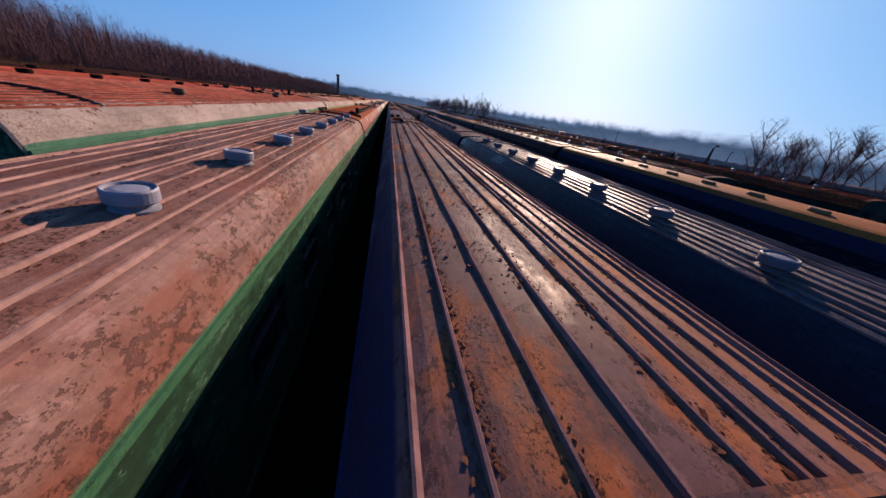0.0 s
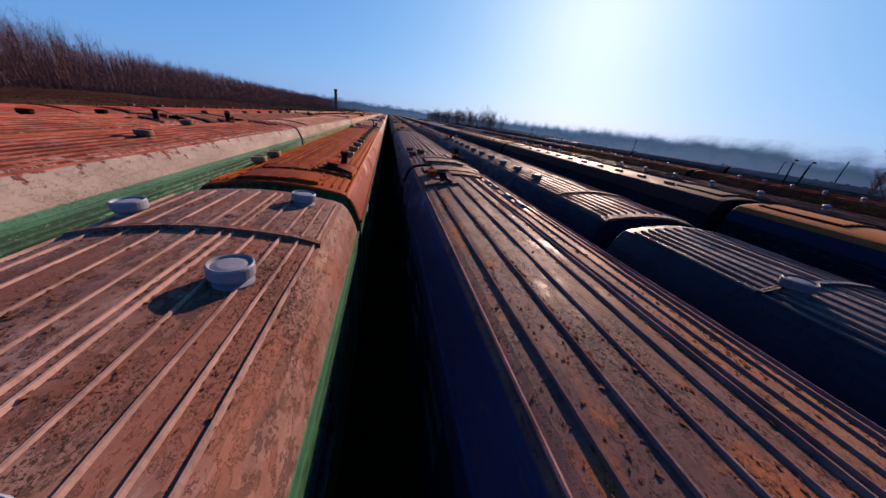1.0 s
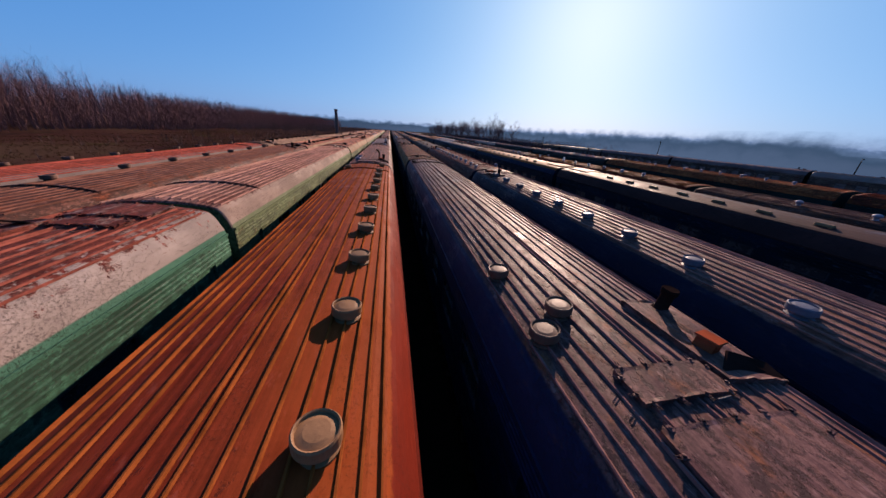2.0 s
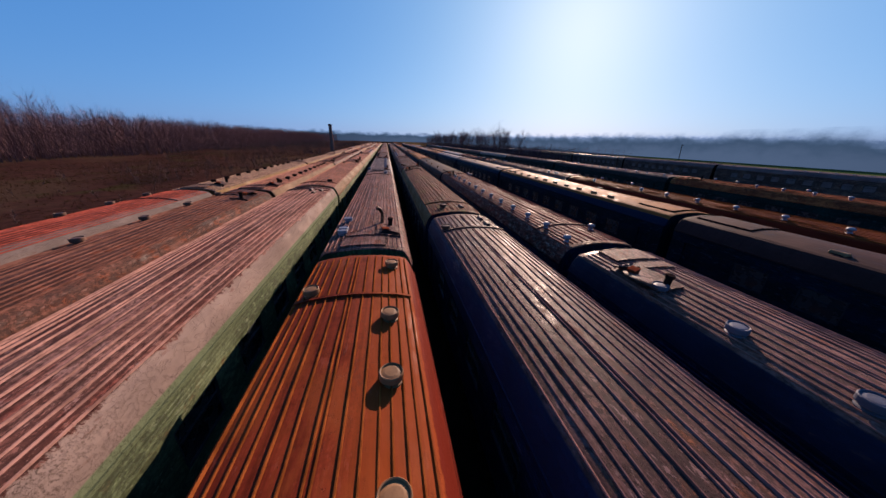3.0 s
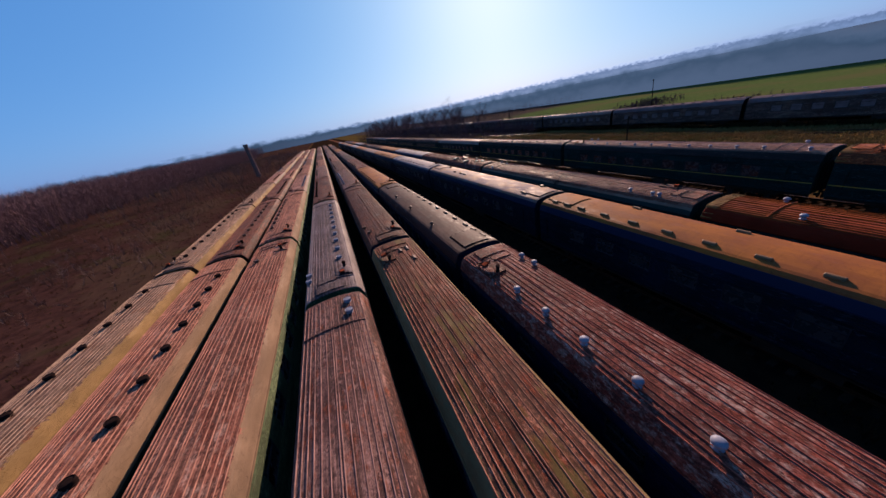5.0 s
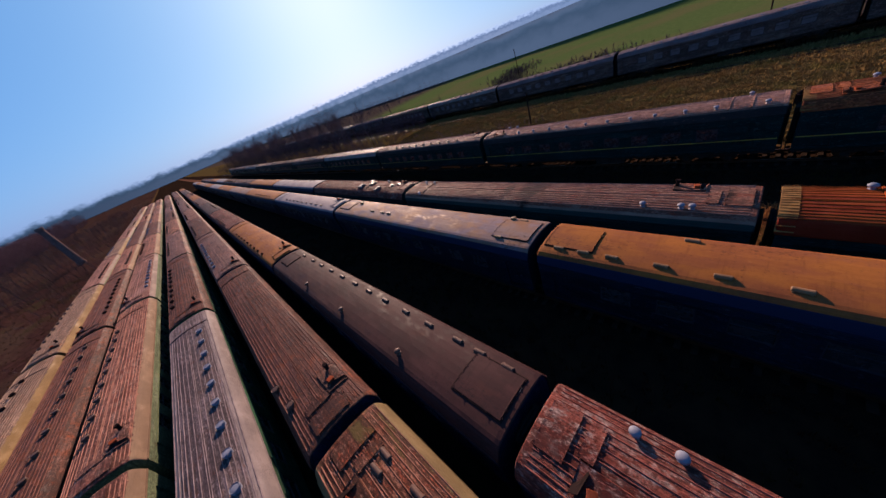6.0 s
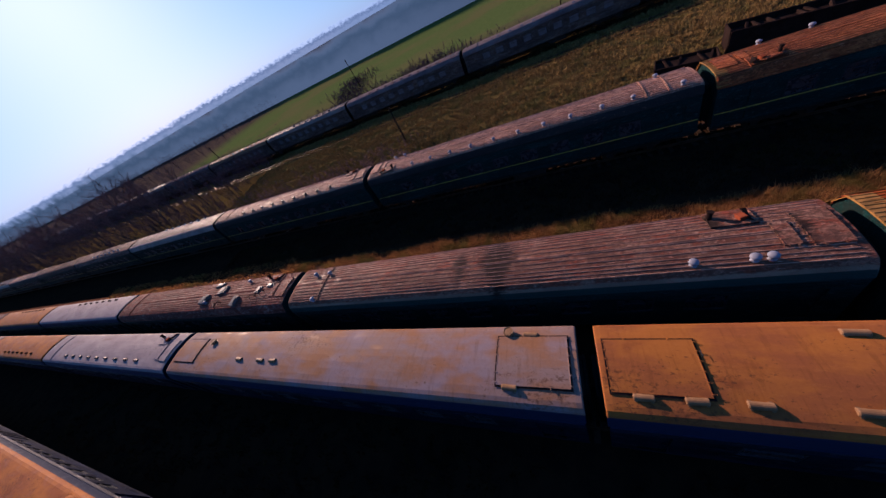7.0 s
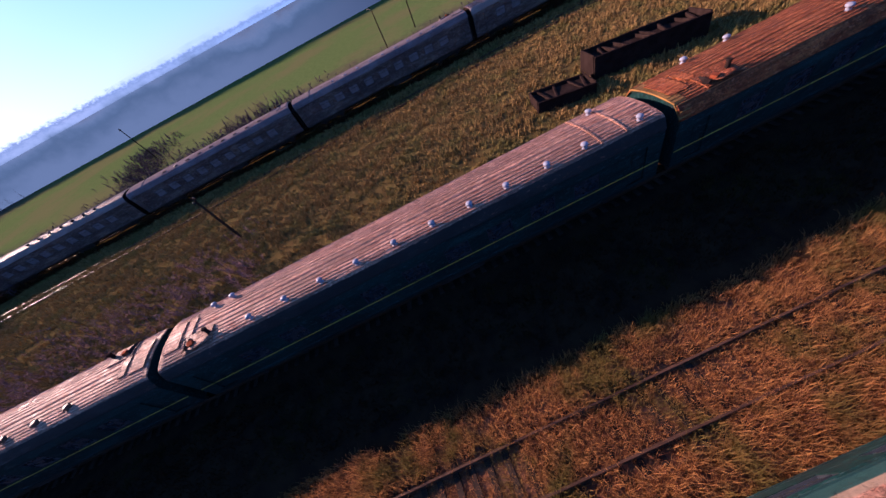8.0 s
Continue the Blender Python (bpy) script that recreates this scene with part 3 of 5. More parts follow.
# ---- mesh helpers ----


class Shape:
    """Vertices, faces and a material slot for each face, gathered into one mesh."""

    def __init__(self):
        self.v, self.f, self.m = [], [], []

    def add(self, verts, faces, slot=0):
        k = len(self.v)
        self.v += [tuple(p) for p in verts]
        self.f += [tuple(i + k for i in q) for q in faces]
        self.m += [slot] * len(faces)
        return self

    def box(self, x0, x1, y0, y1, z0, z1, slot=0, bevel=0.0):
        b = min(bevel, (x1 - x0) / 3, (y1 - y0) / 3, (z1 - z0) / 2)
        if b <= 0:
            v = [(x, y, z) for z in (z0, z1) for y in (y0, y1) for x in (x0, x1)]
            return self.add(v, [(0, 2, 3, 1), (4, 5, 7, 6), (0, 1, 5, 4), (1, 3, 7, 5), (3, 2, 6, 7), (2, 0, 4, 6)], slot)
        low = [(x0, y0, z0), (x1, y0, z0), (x1, y1, z0), (x0, y1, z0)]
        mid = [(x, y, z1 - b) for x, y, _ in low]
        top = [(x0 + b, y0 + b, z1), (x1 - b, y0 + b, z1), (x1 - b, y1 - b, z1), (x0 + b, y1 - b, z1)]
        f = [(3, 2, 1, 0), (8, 9, 10, 11)]
        for i in range(4):
            j = (i + 1) % 4
            f += [(i, j, j + 4, i + 4), (i + 4, j + 4, j + 8, i + 8)]
        return self.add(low + mid + top, f, slot)

    def turned(self, rings, sides=14, centre=(0, 0, 0), axis="z", slot=0):
        """A solid of revolution from (radius, height) rings."""
        v = []
        for r, h in rings:
            for i in range(sides):
                a = 2 * math.pi * i / sides
                p = (r * math.cos(a), r * math.sin(a), h)
                if axis == "x":
                    p = (h, p[0], p[1])
                elif axis == "y":
                    p = (p[1], h, p[0])
                v.append(tuple(c + o for c, o in zip(p, centre)))
        f = []
        for k in range(len(rings) - 1):
            for i in range(sides):
                j = (i + 1) % sides
                f.append((k * sides + i, k * sides + j, (k + 1) * sides + j, (k + 1) * sides + i))
        f.append(tuple(range(sides))[::-1])
        f.append(tuple((len(rings) - 1) * sides + i for i in range(sides)))
        return self.add(v, f, slot)

    def tube(self, points, radius, sides=6, slot=0):
        """A round bar through points; radius may be one number or one for each point."""
        pts = [Vector(p) for p in points]
        radii = radius if isinstance(radius, (list, tuple)) else [radius] * len(pts)
        v, f = [], []
        for i, p in enumerate(pts):
            way = (pts[min(i + 1, len(pts) - 1)] - pts[max(i - 1, 0)]).normalized()
            side = way.cross(Vector((0.31, 0.17, 0.93))).normalized()
            up = side.cross(way)
            for k in range(sides):
                a = 2 * math.pi * k / sides
                v.append(p + radii[i] * (math.cos(a) * side + math.sin(a) * up))
        for i in range(len(pts) - 1):
            for k in range(sides):
                j = (k + 1) % sides
                f.append((i * sides + k, i * sides + j, (i + 1) * sides + j, (i + 1) * sides + k))
        f += [tuple(range(sides))[::-1], tuple((len(pts) - 1) * sides + k for k in range(sides))]
        return self.add(v, f, slot)

    def mesh(self, name, *materials, smooth=False):
        me = bpy.data.meshes.new(name)
        me.from_pydata(self.v, [], self.f)
        for m in materials:
            me.materials.append(m)
        if len(materials) > 1:
            me.polygons.foreach_set("material_index", self.m)
        if smooth:
            me.shade_smooth()
        me.update()
        return me


MADE = {}


def cached(key, make):
    if key not in MADE:
        MADE[key] = make()
    return MADE[key]


def part(name, mesh, parent, at=(0, 0, 0), turn=(0, 0, 0), label=""):
    ob = new(name, mesh)
    ob.parent = parent
    ob.location, ob.rotation_euler = at, turn
    if label:
        ob["label"] = label
    return ob


# ---- coaches ----
# fittings sit off the middle of these trains by so much
SHIFT = {4.22: -0.14, 4.15: -0.07, 8.26: -0.21, 16.7: 0.05, 21.18: 0.03, -4.1: 0.12, -11.8: 0.05}
LENGTH, PITCH, HALF = 24.0, 24.54, 1.55
FLOOR, EAVE = 1.15, 3.5
# two tracks lie on a low bed
BED = {-4.1: 0.25, -7.88: 0.12}


def roof_z(x):
    a = abs(x)
    if a < 1.2:
        return 4.2 - 0.09 * a * a
    s = (a - 1.2) / 0.35
    return 4.0704 - 0.09 * s - 0.4804 * s ** 2.2


def roof_slope(x):
    return -math.atan((roof_z(x + 0.01) - roof_z(x - 0.01)) / 0.02)


PROFILE = [-1.55, -1.53, -1.49, -1.44, -1.37, -1.28, -1.15, -0.9, -0.6, -0.3, 0.0, 0.3, 0.6, 0.9, 1.15, 1.28, 1.37, 1.44, 1.49, 1.53, 1.55]
FINE_RIBS = [-1.25, -1.1, -0.95, -0.78, -0.58, -0.36, -0.12, -0.04, 0.2, 0.42, 0.62, 0.78, 0.95, 1.1, 1.24]
RIBS = [-1.25, -0.99, -0.66, -0.33, 0.0, 0.24, 0.34, 0.57, 0.83, 1.02, 1.20]


def roof_mesh(key, seed):
    def make():
        rng = random.Random(seed)
        s = Shape()
        ys = [-12.0, -11.96, -11.8] + [-11.4 + 22.8 * i / 36 for i in range(37)] + [11.8, 11.96, 12.0]
        grid = []
        for y in ys:
            drop = 0.05 if abs(y) > 11.99 else 0.012 if abs(y) > 11.9 else 0.0
            row = []
            for x in PROFILE:
                dent = rng.uniform(-1, 1) * 0.006 if abs(x) < 1.3 else 0
                row.append((x * (1 - drop * 0.2), y, roof_z(x) - drop + dent))
            grid.append(row)
        n = len(PROFILE)
        s.add([p for row in grid for p in row],
              [(j * n + i, j * n + i + 1, (j + 1) * n + i + 1, (j + 1) * n + i) for j in range(len(ys) - 1) for i in range(n - 1)])
        # turned-under lip along both eaves
        for sx in (-1, 1):
            s.box(min(sx * 1.52, sx * 1.575), max(sx * 1.52, sx * 1.575), -11.95, 11.95, EAVE - 0.05, EAVE + 0.012)
        return s.mesh("roof", ROOF[key])
    return cached(("roof", key, seed), make)


def rib_mesh(key, seed, y0, y1, tall):
    """One standing seam, slightly wavy, with a worn top."""
    def make():
        rng = random.Random(seed)
        s = Shape()
        v, f, k = [], [], 24
        for i in range(k + 1):
            y = y0 + (y1 - y0) * i / k
            dx, h = rng.uniform(-0.004, 0.004), tall + rng.uniform(-0.007, 0.006)
            v += [(dx - 0.021, y, -0.012), (dx - 0.008, y, h), (dx + 0.008, y, h), (dx + 0.021, y, -0.012)]
        for i in range(k):
            a, b = i * 4, i * 4 + 4
            f += [(a, a + 1, b + 1, b), (a + 1, a + 2, b + 2, b + 1), (a + 2, a + 3, b + 3, b + 2)]
        f += [(0, 3, 2, 1), (k * 4, k * 4 + 1, k * 4 + 2, k * 4 + 3)]
        return s.add(v, f).mesh("rib", SEAM[key])
    return cached(("rib", key, seed, y0, y1, tall), make)


def curved_plate(x0, x1, y0, y1, lift, thick, wave=0.0, seed=0):
    """A plate that follows the roof's curve, with thickness; wave lifts its edges unevenly."""
    rng = random.Random(seed)
    s = Shape()
    n = 9
    xs = [x0 + (x1 - x0) * i / (n - 1) for i in range(n)]
    ys = [y0, y0 + 0.04, (y0 + y1) / 2, y1 - 0.04, y1]
    v, f = [], []
    for layer in (0, 1):
        for j, y in enumerate(ys):
            for i, x in enumerate(xs):
                rim = i in (0, n - 1) or j in (0, 4)
                v.append((x, y, roof_z(x) + (lift + (rng.uniform(0, wave) if rim else 0) if layer else -0.03)))
    off = n * 5
    for j in range(4):
        for i in range(n - 1):
            a = j * n + i
            f.append((off + a, off + a + 1, off + a + n + 1, off + a + n))
    for i in range(n - 1):
        f += [(i, i + 1, off + i + 1, off + i), (4 * n + i + 1, 4 * n + i, off + 4 * n + i, off + 4 * n + i + 1)]
    for j in range(4):
        a, b = j * n, j * n + n - 1
        f += [(a + n, a, off + a, off + a + n), (b, b + n, off + b + n, off + b)]
    return s.add(v, f)


def turret_vent():
    s = Shape()
    s.turned([(0.245, 0.0), (0.245, 0.02), (0.19, 0.035), (0.19, 0.07), (0.235, 0.085), (0.262, 0.11), (0.262, 0.24), (0.245, 0.262),
              (0.228, 0.255), (0.218, 0.225), (0.14, 0.245), (0.03, 0.25)], 30)
    return s


def dome_vent():
    s = Shape()
    s.turned([(0.20, 0.0), (0.20, 0.02), (0.13, 0.03), (0.125, 0.20), (0.215, 0.215), (0.235, 0.24), (0.225, 0.30), (0.18, 0.355), (0.10, 0.39), (0.015, 0.40)], 16)
    return s


def half_vent():
    """A low barrel-shaped cover on two feet, lying along the coach."""
    s = Shape()
    v, f, n = [], [], 9
    for y, k in ((-0.34, 0.8), (-0.31, 1.0), (0.31, 1.0), (0.34, 0.8)):
        for i in range(n):
            a = math.pi * i / (n - 1)
            v.append((0.13 * k * math.cos(a), y, 0.035 + 0.12 * k * math.sin(a)))
    for j in range(3):
        for i in range(n - 1):
            f.append((j * n + i, j * n + i + 1, (j + 1) * n + i + 1, (j + 1) * n + i))
        f.append((j * n + n - 1, j * n, (j + 1) * n, (j + 1) * n + n - 1))
    f += [tuple(range(n))[::-1], tuple(3 * n + i for i in range(n))]
    s.add(v, f)
    s.box(-0.16, 0.16, -0.30, -0.22, -0.05, 0.045)
    s.box(-0.16, 0.16, 0.22, 0.30, -0.05, 0.045)
    return s


VENTS = {
    "turret": lambda mat: turret_vent().mesh("vent", mat),
    "dome": lambda mat: dome_vent().mesh("vent", mat, smooth=True),
    "half": lambda mat: half_vent().mesh("vent", mat),
}
PAINT = {"white": VENT_WHITE, "ochre": VENT_ORANGE, "brown": VENT_BROWN, "soot": SOOT, "grey": VENT_GREY}


def vent(coach, style, paint, x, y):
    me = cached(("vent", style, paint), lambda: VENTS[style](PAINT[paint]))
    tilt = roof_slope(x) * (1.0 if style == "half" else 0.35)
    label = {"white": "off-white painted steel roof ventilator", "ochre": "ochre painted steel roof ventilator",
             "brown": "brown painted steel roof ventilator", "soot": "blackened steel roof ventilator", "grey": "dull grey painted steel roof ventilator"}[paint]
    ob = part("ventilator", me, coach, (x, y, roof_z(x) - 0.01), (0, tilt, random.Random(int(y * 100)).uniform(-0.06, 0.06)), label)
    k = {"turret": 0.68, "dome": 0.62, "half": 0.72}[style]
    k *= 0.7 if style == "half" and paint in ("white", "grey") else 1.0
    ob.scale = (k, k, k * 1.06)
    return ob


def hatch(coach, key, x0, x1, y0, y1, latches=6, seed=0):
    me = cached(("hatch", key, x0, x1, y1 - y0, seed), lambda: curved_plate(x0, x1, -(y1 - y0) / 2, (y1 - y0) / 2, 0.05, 0.03, 0.010, seed).mesh("hatch", ROOF[key]))
    yc = (y0 + y1) / 2
    plate = part("hatch", me, coach, (0, yc, 0), label="bolted sheet-steel roof hatch cover")
    clip = cached(("latch", key), lambda: Shape().box(-0.032, 0.032, -0.05, 0.05, 0, 0.022, bevel=0.006).turned([(0.022, 0.02), (0.022, 0.042), (0.012, 0.048)], 8).tube(
        [(-0.02, -0.04, 0.012), (-0.02, -0.12, 0.03), (0.02, -0.12, 0.03), (0.02, -0.04, 0.012)], 0.007, 4).mesh("latch", ROOF[key]))
    half = (y1 - y0) / 2
    for i in range(latches):
        x = x0 + 0.08 + (x1 - x0 - 0.16) * i / max(1, latches - 1)
        for y, turn in ((-half, 0.0), (half, math.pi)):
            part("latch", clip, plate, (x, y, roof_z(x) + 0.042), (0, roof_slope(x), turn)).scale = (0.7, 0.7, 0.7)
    for x, turn in ((x0, -math.pi / 2), (x1, math.pi / 2)):
        for y in (-half * 0.5, half * 0.5):
            part("latch", clip, plate, (x, y, roof_z(x) + 0.042), (0, roof_slope(x), turn)).scale = (0.7, 0.7, 0.7)
    loop = cached("handle", lambda: Shape().tube([(-0.08, 0, 0), (-0.08, 0, 0.07), (0.08, 0, 0.07), (0.08, 0, 0)], 0.008, 5).mesh("handle", GALV))
    x = x0 + (x1 - x0) * 0.72
    part("handle", loop, plate, (x, -(y1 - y0) / 2 - 0.06, roof_z(x) + 0.02), (0.3, roof_slope(x), 0.1))
    return plate


def band(coach, key, y, x0=-1.27, x1=1.27):
    me = cached(("band", key, x0, x1), lambda: curved_plate(x0, x1, -0.035, 0.035, 0.05, 0.03, 0.008, 3).mesh("roof_band", ROOF[key]))
    return part("roof_band", me, coach, (0, y, 0))


def hood(coach, key, x0, x1, y0, y1, flip=1, broken=False):
    """The stove end: a riveted base plate with a cowl, a square flue box and a bent stove pipe."""
    me = cached(("base", key, x0, x1, y1 - y0), lambda: curved_plate(x0, x1, -(y1 - y0) / 2, (y1 - y0) / 2, 0.06, 0.03, 0.03, 9).mesh("base_plate", ROOF[key]))
    yc, xc = (y0 + y1) / 2, (x0 + x1) / 2
    base = part("base_plate", me, coach, (0, yc, 0), label="riveted steel plate round the stove flues")

    def cowl_mesh():
        s = Shape()
        v, f, n = [], [], 8
        for j in range(6):
            y = -0.45 + 0.9 * j / 5
            k = math.sin(math.pi * (0.12 + 0.80 * j / 5)) ** 0.6
            for i in range(n):
                a = math.pi * i / (n - 1)
                v.append((0.28 * k * math.cos(a), 1.25 * y, 0.13 * k * math.sin(a) * (0.30 + 0.14 * j)))
        for j in range(5):
            for i in range(n - 1):
                f.append((j * n + i, j * n + i + 1, (j + 1) * n + i + 1, (j + 1) * n + i))
        f += [tuple(range(n))[::-1], tuple(5 * n + i for i in range(n))]
        return s.add(v, f).mesh("cowl", ROOF[key], smooth=True)
    if not broken:
        part("cowl", cached(("cowl", key), cowl_mesh), base, (x1 - 0.24 if flip > 0 else x0 + 0.24, 0.12 * flip, roof_z(x1 - 0.24) + 0.02), (0, 1.2 * roof_slope(xc), 0 if flip > 0 else math.pi))
    box = cached("flue_box", lambda: Shape().box(-0.14, 0.14, -0.12, 0.12, 0, 0.24, bevel=0.02).box(-0.10, 0.10, -0.13, -0.11, 0.06, 0.2).box(-0.17, 0.17, -0.15, 0.15, 0.235, 0.262, bevel=0.01).mesh("flue_box", RUST))
    part("flue_box", box, base, (xc - 0.12, -0.25 * flip, roof_z(xc) + 0.03), (0.05, roof_slope(xc), 0.3)).scale = (0.8, 0.8, 0.72)
    pipe = cached("stove_pipe", lambda: Shape().turned([(0.12, 0), (0.12, 0.02), (0.085, 0.03), (0.08, 0.26), (0.10, 0.27), (0.11, 0.34), (0.10, 0.36), (0.07, 0.355)], 12).mesh("stove_pipe", SOOT))
    if broken:
        for i, (sx, sy, tilt, turn) in enumerate(((0.18, 0.30, 0.5, 0.4), (0.02, 0.48, -0.35, 1.3), (0.30, 0.52, 0.25, 2.2))):
            scrap = cached(("scrap", i), lambda: Shape().add(
                [(-0.12, -0.08, 0.0), (0.13, -0.10, 0.02), (0.10, 0.09, 0.10), (-0.09, 0.12, 0.05), (-0.12, -0.08, -0.012), (0.13, -0.10, 0.008), (0.10, 0.09, 0.088), (-0.09, 0.12, 0.038)],
                [(0, 1, 2, 3), (7, 6, 5, 4), (0, 4, 5, 1), (1, 5, 6, 2), (2, 6, 7, 3), (3, 7, 4, 0)]).mesh("torn_sheet", SOOT))
            part("torn_sheet", scrap, base, (xc + sx - 0.1, sy * flip, roof_z(xc) + 0.09), (tilt, 0.2, turn), "torn rusty sheet scrap")
    else:
        part("stove_pipe", pipe, base, (xc + 0.08, 0.55 * flip, roof_z(xc) + 0.03), (0.08, 0.06, 0))
    # the flap's black coat stands in for the shade on its underside
    flap = cached("flap", lambda: Shape().add(
        [(-0.40, -0.02, 0.0), (0.40, -0.12, 0.0), (0.34, 0.10, 0.07), (-0.20, 0.16, 0.15), (-0.40, 0.0, -0.02), (0.40, -0.10, -0.02), (0.34, 0.12, 0.05), (-0.20, 0.18, 0.13)],
        [(0, 1, 2, 3), (7, 6, 5, 4), (0, 4, 5, 1), (1, 5, 6, 2), (2, 6, 7, 3), (3, 7, 4, 0)]).mesh("bent_flap", SOOT))
    part("bent_flap", flap, base, (xc + 0.05, -(y1 - y0) / 2 * flip * 0.85, roof_z(xc) + 0.03), (0, roof_slope(xc), 0 if flip > 0 else math.pi), "bent-up sheet flap, dark underneath")
    return base


def end_rim(coach, end):
    """A ribbed ochre cap over the end of a roof."""
    def make():
        return curved_plate(-1.53, 1.53, -0.26, 0.26, 0.022, 0.03, 0.006, 4).mesh("end_cap", OCHRE)

    def bar():
        return Shape().box(-0.014, 0.014, -0.25, 0.25, 0.0, 0.042, bevel=0.008).mesh("cap_rib", OCHRE)
    y = 11.76 if end == "far" else -11.76
    cap = part("end_cap", cached("end_cap", make), coach, (0, y, 0), label="ribbed ochre cap on the roof end")
    for i in range(17):
        x = -1.44 + 0.18 * i
        part("cap_rib", cached("cap_rib", bar), cap, (x, 0, roof_z(x)), (0, roof_slope(x), 0))
    return cap



def bent_flue(coach, x, y):
    """A rusty bent flue pipe leaning on two stays."""
    pipe = Shape().tube([(0, 0, -0.02), (0.02, 0.02, 0.22), (0.0, 0.04, 0.42), (-0.10, 0.06, 0.56), (-0.24, 0.08, 0.60)], [0.075, 0.07, 0.07, 0.075, 0.085], 10)
    flue = part("bent_flue", pipe.mesh("bent_flue", RAIL), coach, (x, y, roof_z(x)), (0, 0.12, 0.6), "rusty bent flue pipe on two stays")
    for a in (0.9, 4.0):
        stay = Shape().tube([(0.30 * math.cos(a), 0.30 * math.sin(a), 0.0), (0.03, 0.03, 0.36)], 0.018, 6).mesh("stay", RAIL)
        part("stay", stay, flue)
    return flue


def wall_mesh(key):
    """A coach side with window openings, reveals and pressed ridges above and below the windows."""
    def make():
        s = Shape()
        wins = [(-8.4 + 2.1 * i - 0.6, -8.4 + 2.1 * i + 0.6) for i in range(9)]
        doors = [(-11.25, -10.45), (10.45, 11.25)]
        ys = [-11.95] + sorted(v for w in wins + doors for v in w) + [11.95]
        z0, z1 = 2.05, 2.92
        for a, b in zip(ys[:-1], ys[1:]):
            win, door = (a, b) in wins, (a, b) in doors
            if not win and not door:
                s.add([(HALF, a, 1.3), (HALF, b, 1.3), (HALF, b, z1 + 0.1), (HALF, a, z1 + 0.1)], [(0, 1, 2, 3)])
            if win:
                s.add([(HALF, a, 1.3), (HALF, b, 1.3), (HALF, b, z0), (HALF, a, z0)], [(0, 1, 2, 3)])
                s.add([(HALF, a, z1), (HALF, b, z1), (HALF, b, z1 + 0.1), (HALF, a, z1 + 0.1)], [(0, 1, 2, 3)])
                d = HALF - 0.07
                s.add([(HALF, a, z0), (HALF, b, z0), (HALF, b, z1), (HALF, a, z1), (d, a, z0), (d, b, z0), (d, b, z1), (d, a, z1)],
                      [(0, 1, 5, 4), (1, 2, 6, 5), (2, 3, 7, 6), (3, 0, 4, 7)])
            if door:
                d = HALF - 0.09
                s.add([(HALF, a, 1.3), (HALF, b, 1.3), (HALF, b, z1 + 0.1), (HALF, a, z1 + 0.1), (d, a, 1.3), (d, b, 1.3), (d, b, z1 + 0.1), (d, a, z1 + 0.1)],
                      [(1, 5, 6, 2), (2, 6, 7, 3), (3, 7, 4, 0)])
        line = [(HALF, z1 + 0.1)]
        for i in range(1 if key == "green" else 4):
            z = z1 + 0.12 + i * 0.09
            line += [(HALF, z), (HALF + 0.014, z + 0.015), (HALF + 0.014, z + 0.04), (HALF, z + 0.055)]
        line.append((HALF, EAVE - 0.03))
        low = [(HALF - 0.03, FLOOR - 0.08), (HALF + 0.01, FLOOR), (HALF + 0.01, 1.28), (HALF, 1.3)]
        for curve in (line, low):
            v = [(x, y, z) for x, z in curve for y in (-11.95, 11.95)]
            s.add(v, [(2 * i, 2 * i + 1, 2 * i + 3, 2 * i + 2) for i in range(len(curve) - 1)])
        return s.mesh("side_wall", WALL[key])
    return cached(("wall", key), make)


def window_mesh(pane=GLASS):
    s = Shape()
    for a, b, c, d in ((-0.6, 0.6, -0.435, -0.39), (-0.6, 0.6, 0.39, 0.435), (-0.6, -0.555, -0.39, 0.39), (0.555, 0.6, -0.39, 0.39), (-0.555, 0.555, 0.10, 0.135)):
        s.box(-0.055, -0.012, a, b, c, d, 0)
    s.add([(-0.045, -0.56, -0.40), (-0.045, 0.56, -0.40), (-0.045, 0.56, 0.40), (-0.045, -0.56, 0.40)], [(0, 1, 2, 3)], 1)
    return s.mesh("window", FRAME, pane)


def end_mesh(key):
    s = Shape()
    xs = PROFILE
    v = [(x * 0.985, 0.0, roof_z(x) - 0.05) for x in xs] + [(1.53, 0, FLOOR), (-1.53, 0, FLOOR)]
    n = len(v)
    v += [(x, -0.05, z) for x, y, z in v]
    f = [tuple(range(n)), tuple(range(2 * n - 1, n - 1, -1))] + [(i, (i + 1) % n, n + (i + 1) % n, n + i) for i in range(n)]
    # cream coaches get black ends, painting in the dark of the gaps
    return s.add(v, f).mesh("end_wall", SOOT if key == "cream" else WALL[key])


def gangway_mesh():
    """A folded rubber passage between two coaches."""
    s = Shape()
    rings, n = [], 5
    for i in range(n):
        k = 0.06 if i % 2 else 0.0
        y = 0.25 * i / (n - 1)
        w, lo, hi = 0.62 + k, 1.25 - k, 3.35 + k
        rings.append([(-w, y, lo), (w, y, lo), (w, y, hi - 0.15), (w - 0.18, y, hi), (-w + 0.18, y, hi), (-w, y, hi - 0.15)])
    v = [p for r in rings for p in r]
    f = [(j * 6 + i, j * 6 + (i + 1) % 6, (j + 1) * 6 + (i + 1) % 6, (j + 1) * 6 + i) for j in range(n - 1) for i in range(6)]
    f += [tuple(range(6))[::-1], tuple((n - 1) * 6 + i for i in range(6))]
    return s.add(v, f).mesh("gangway", RUBBER)


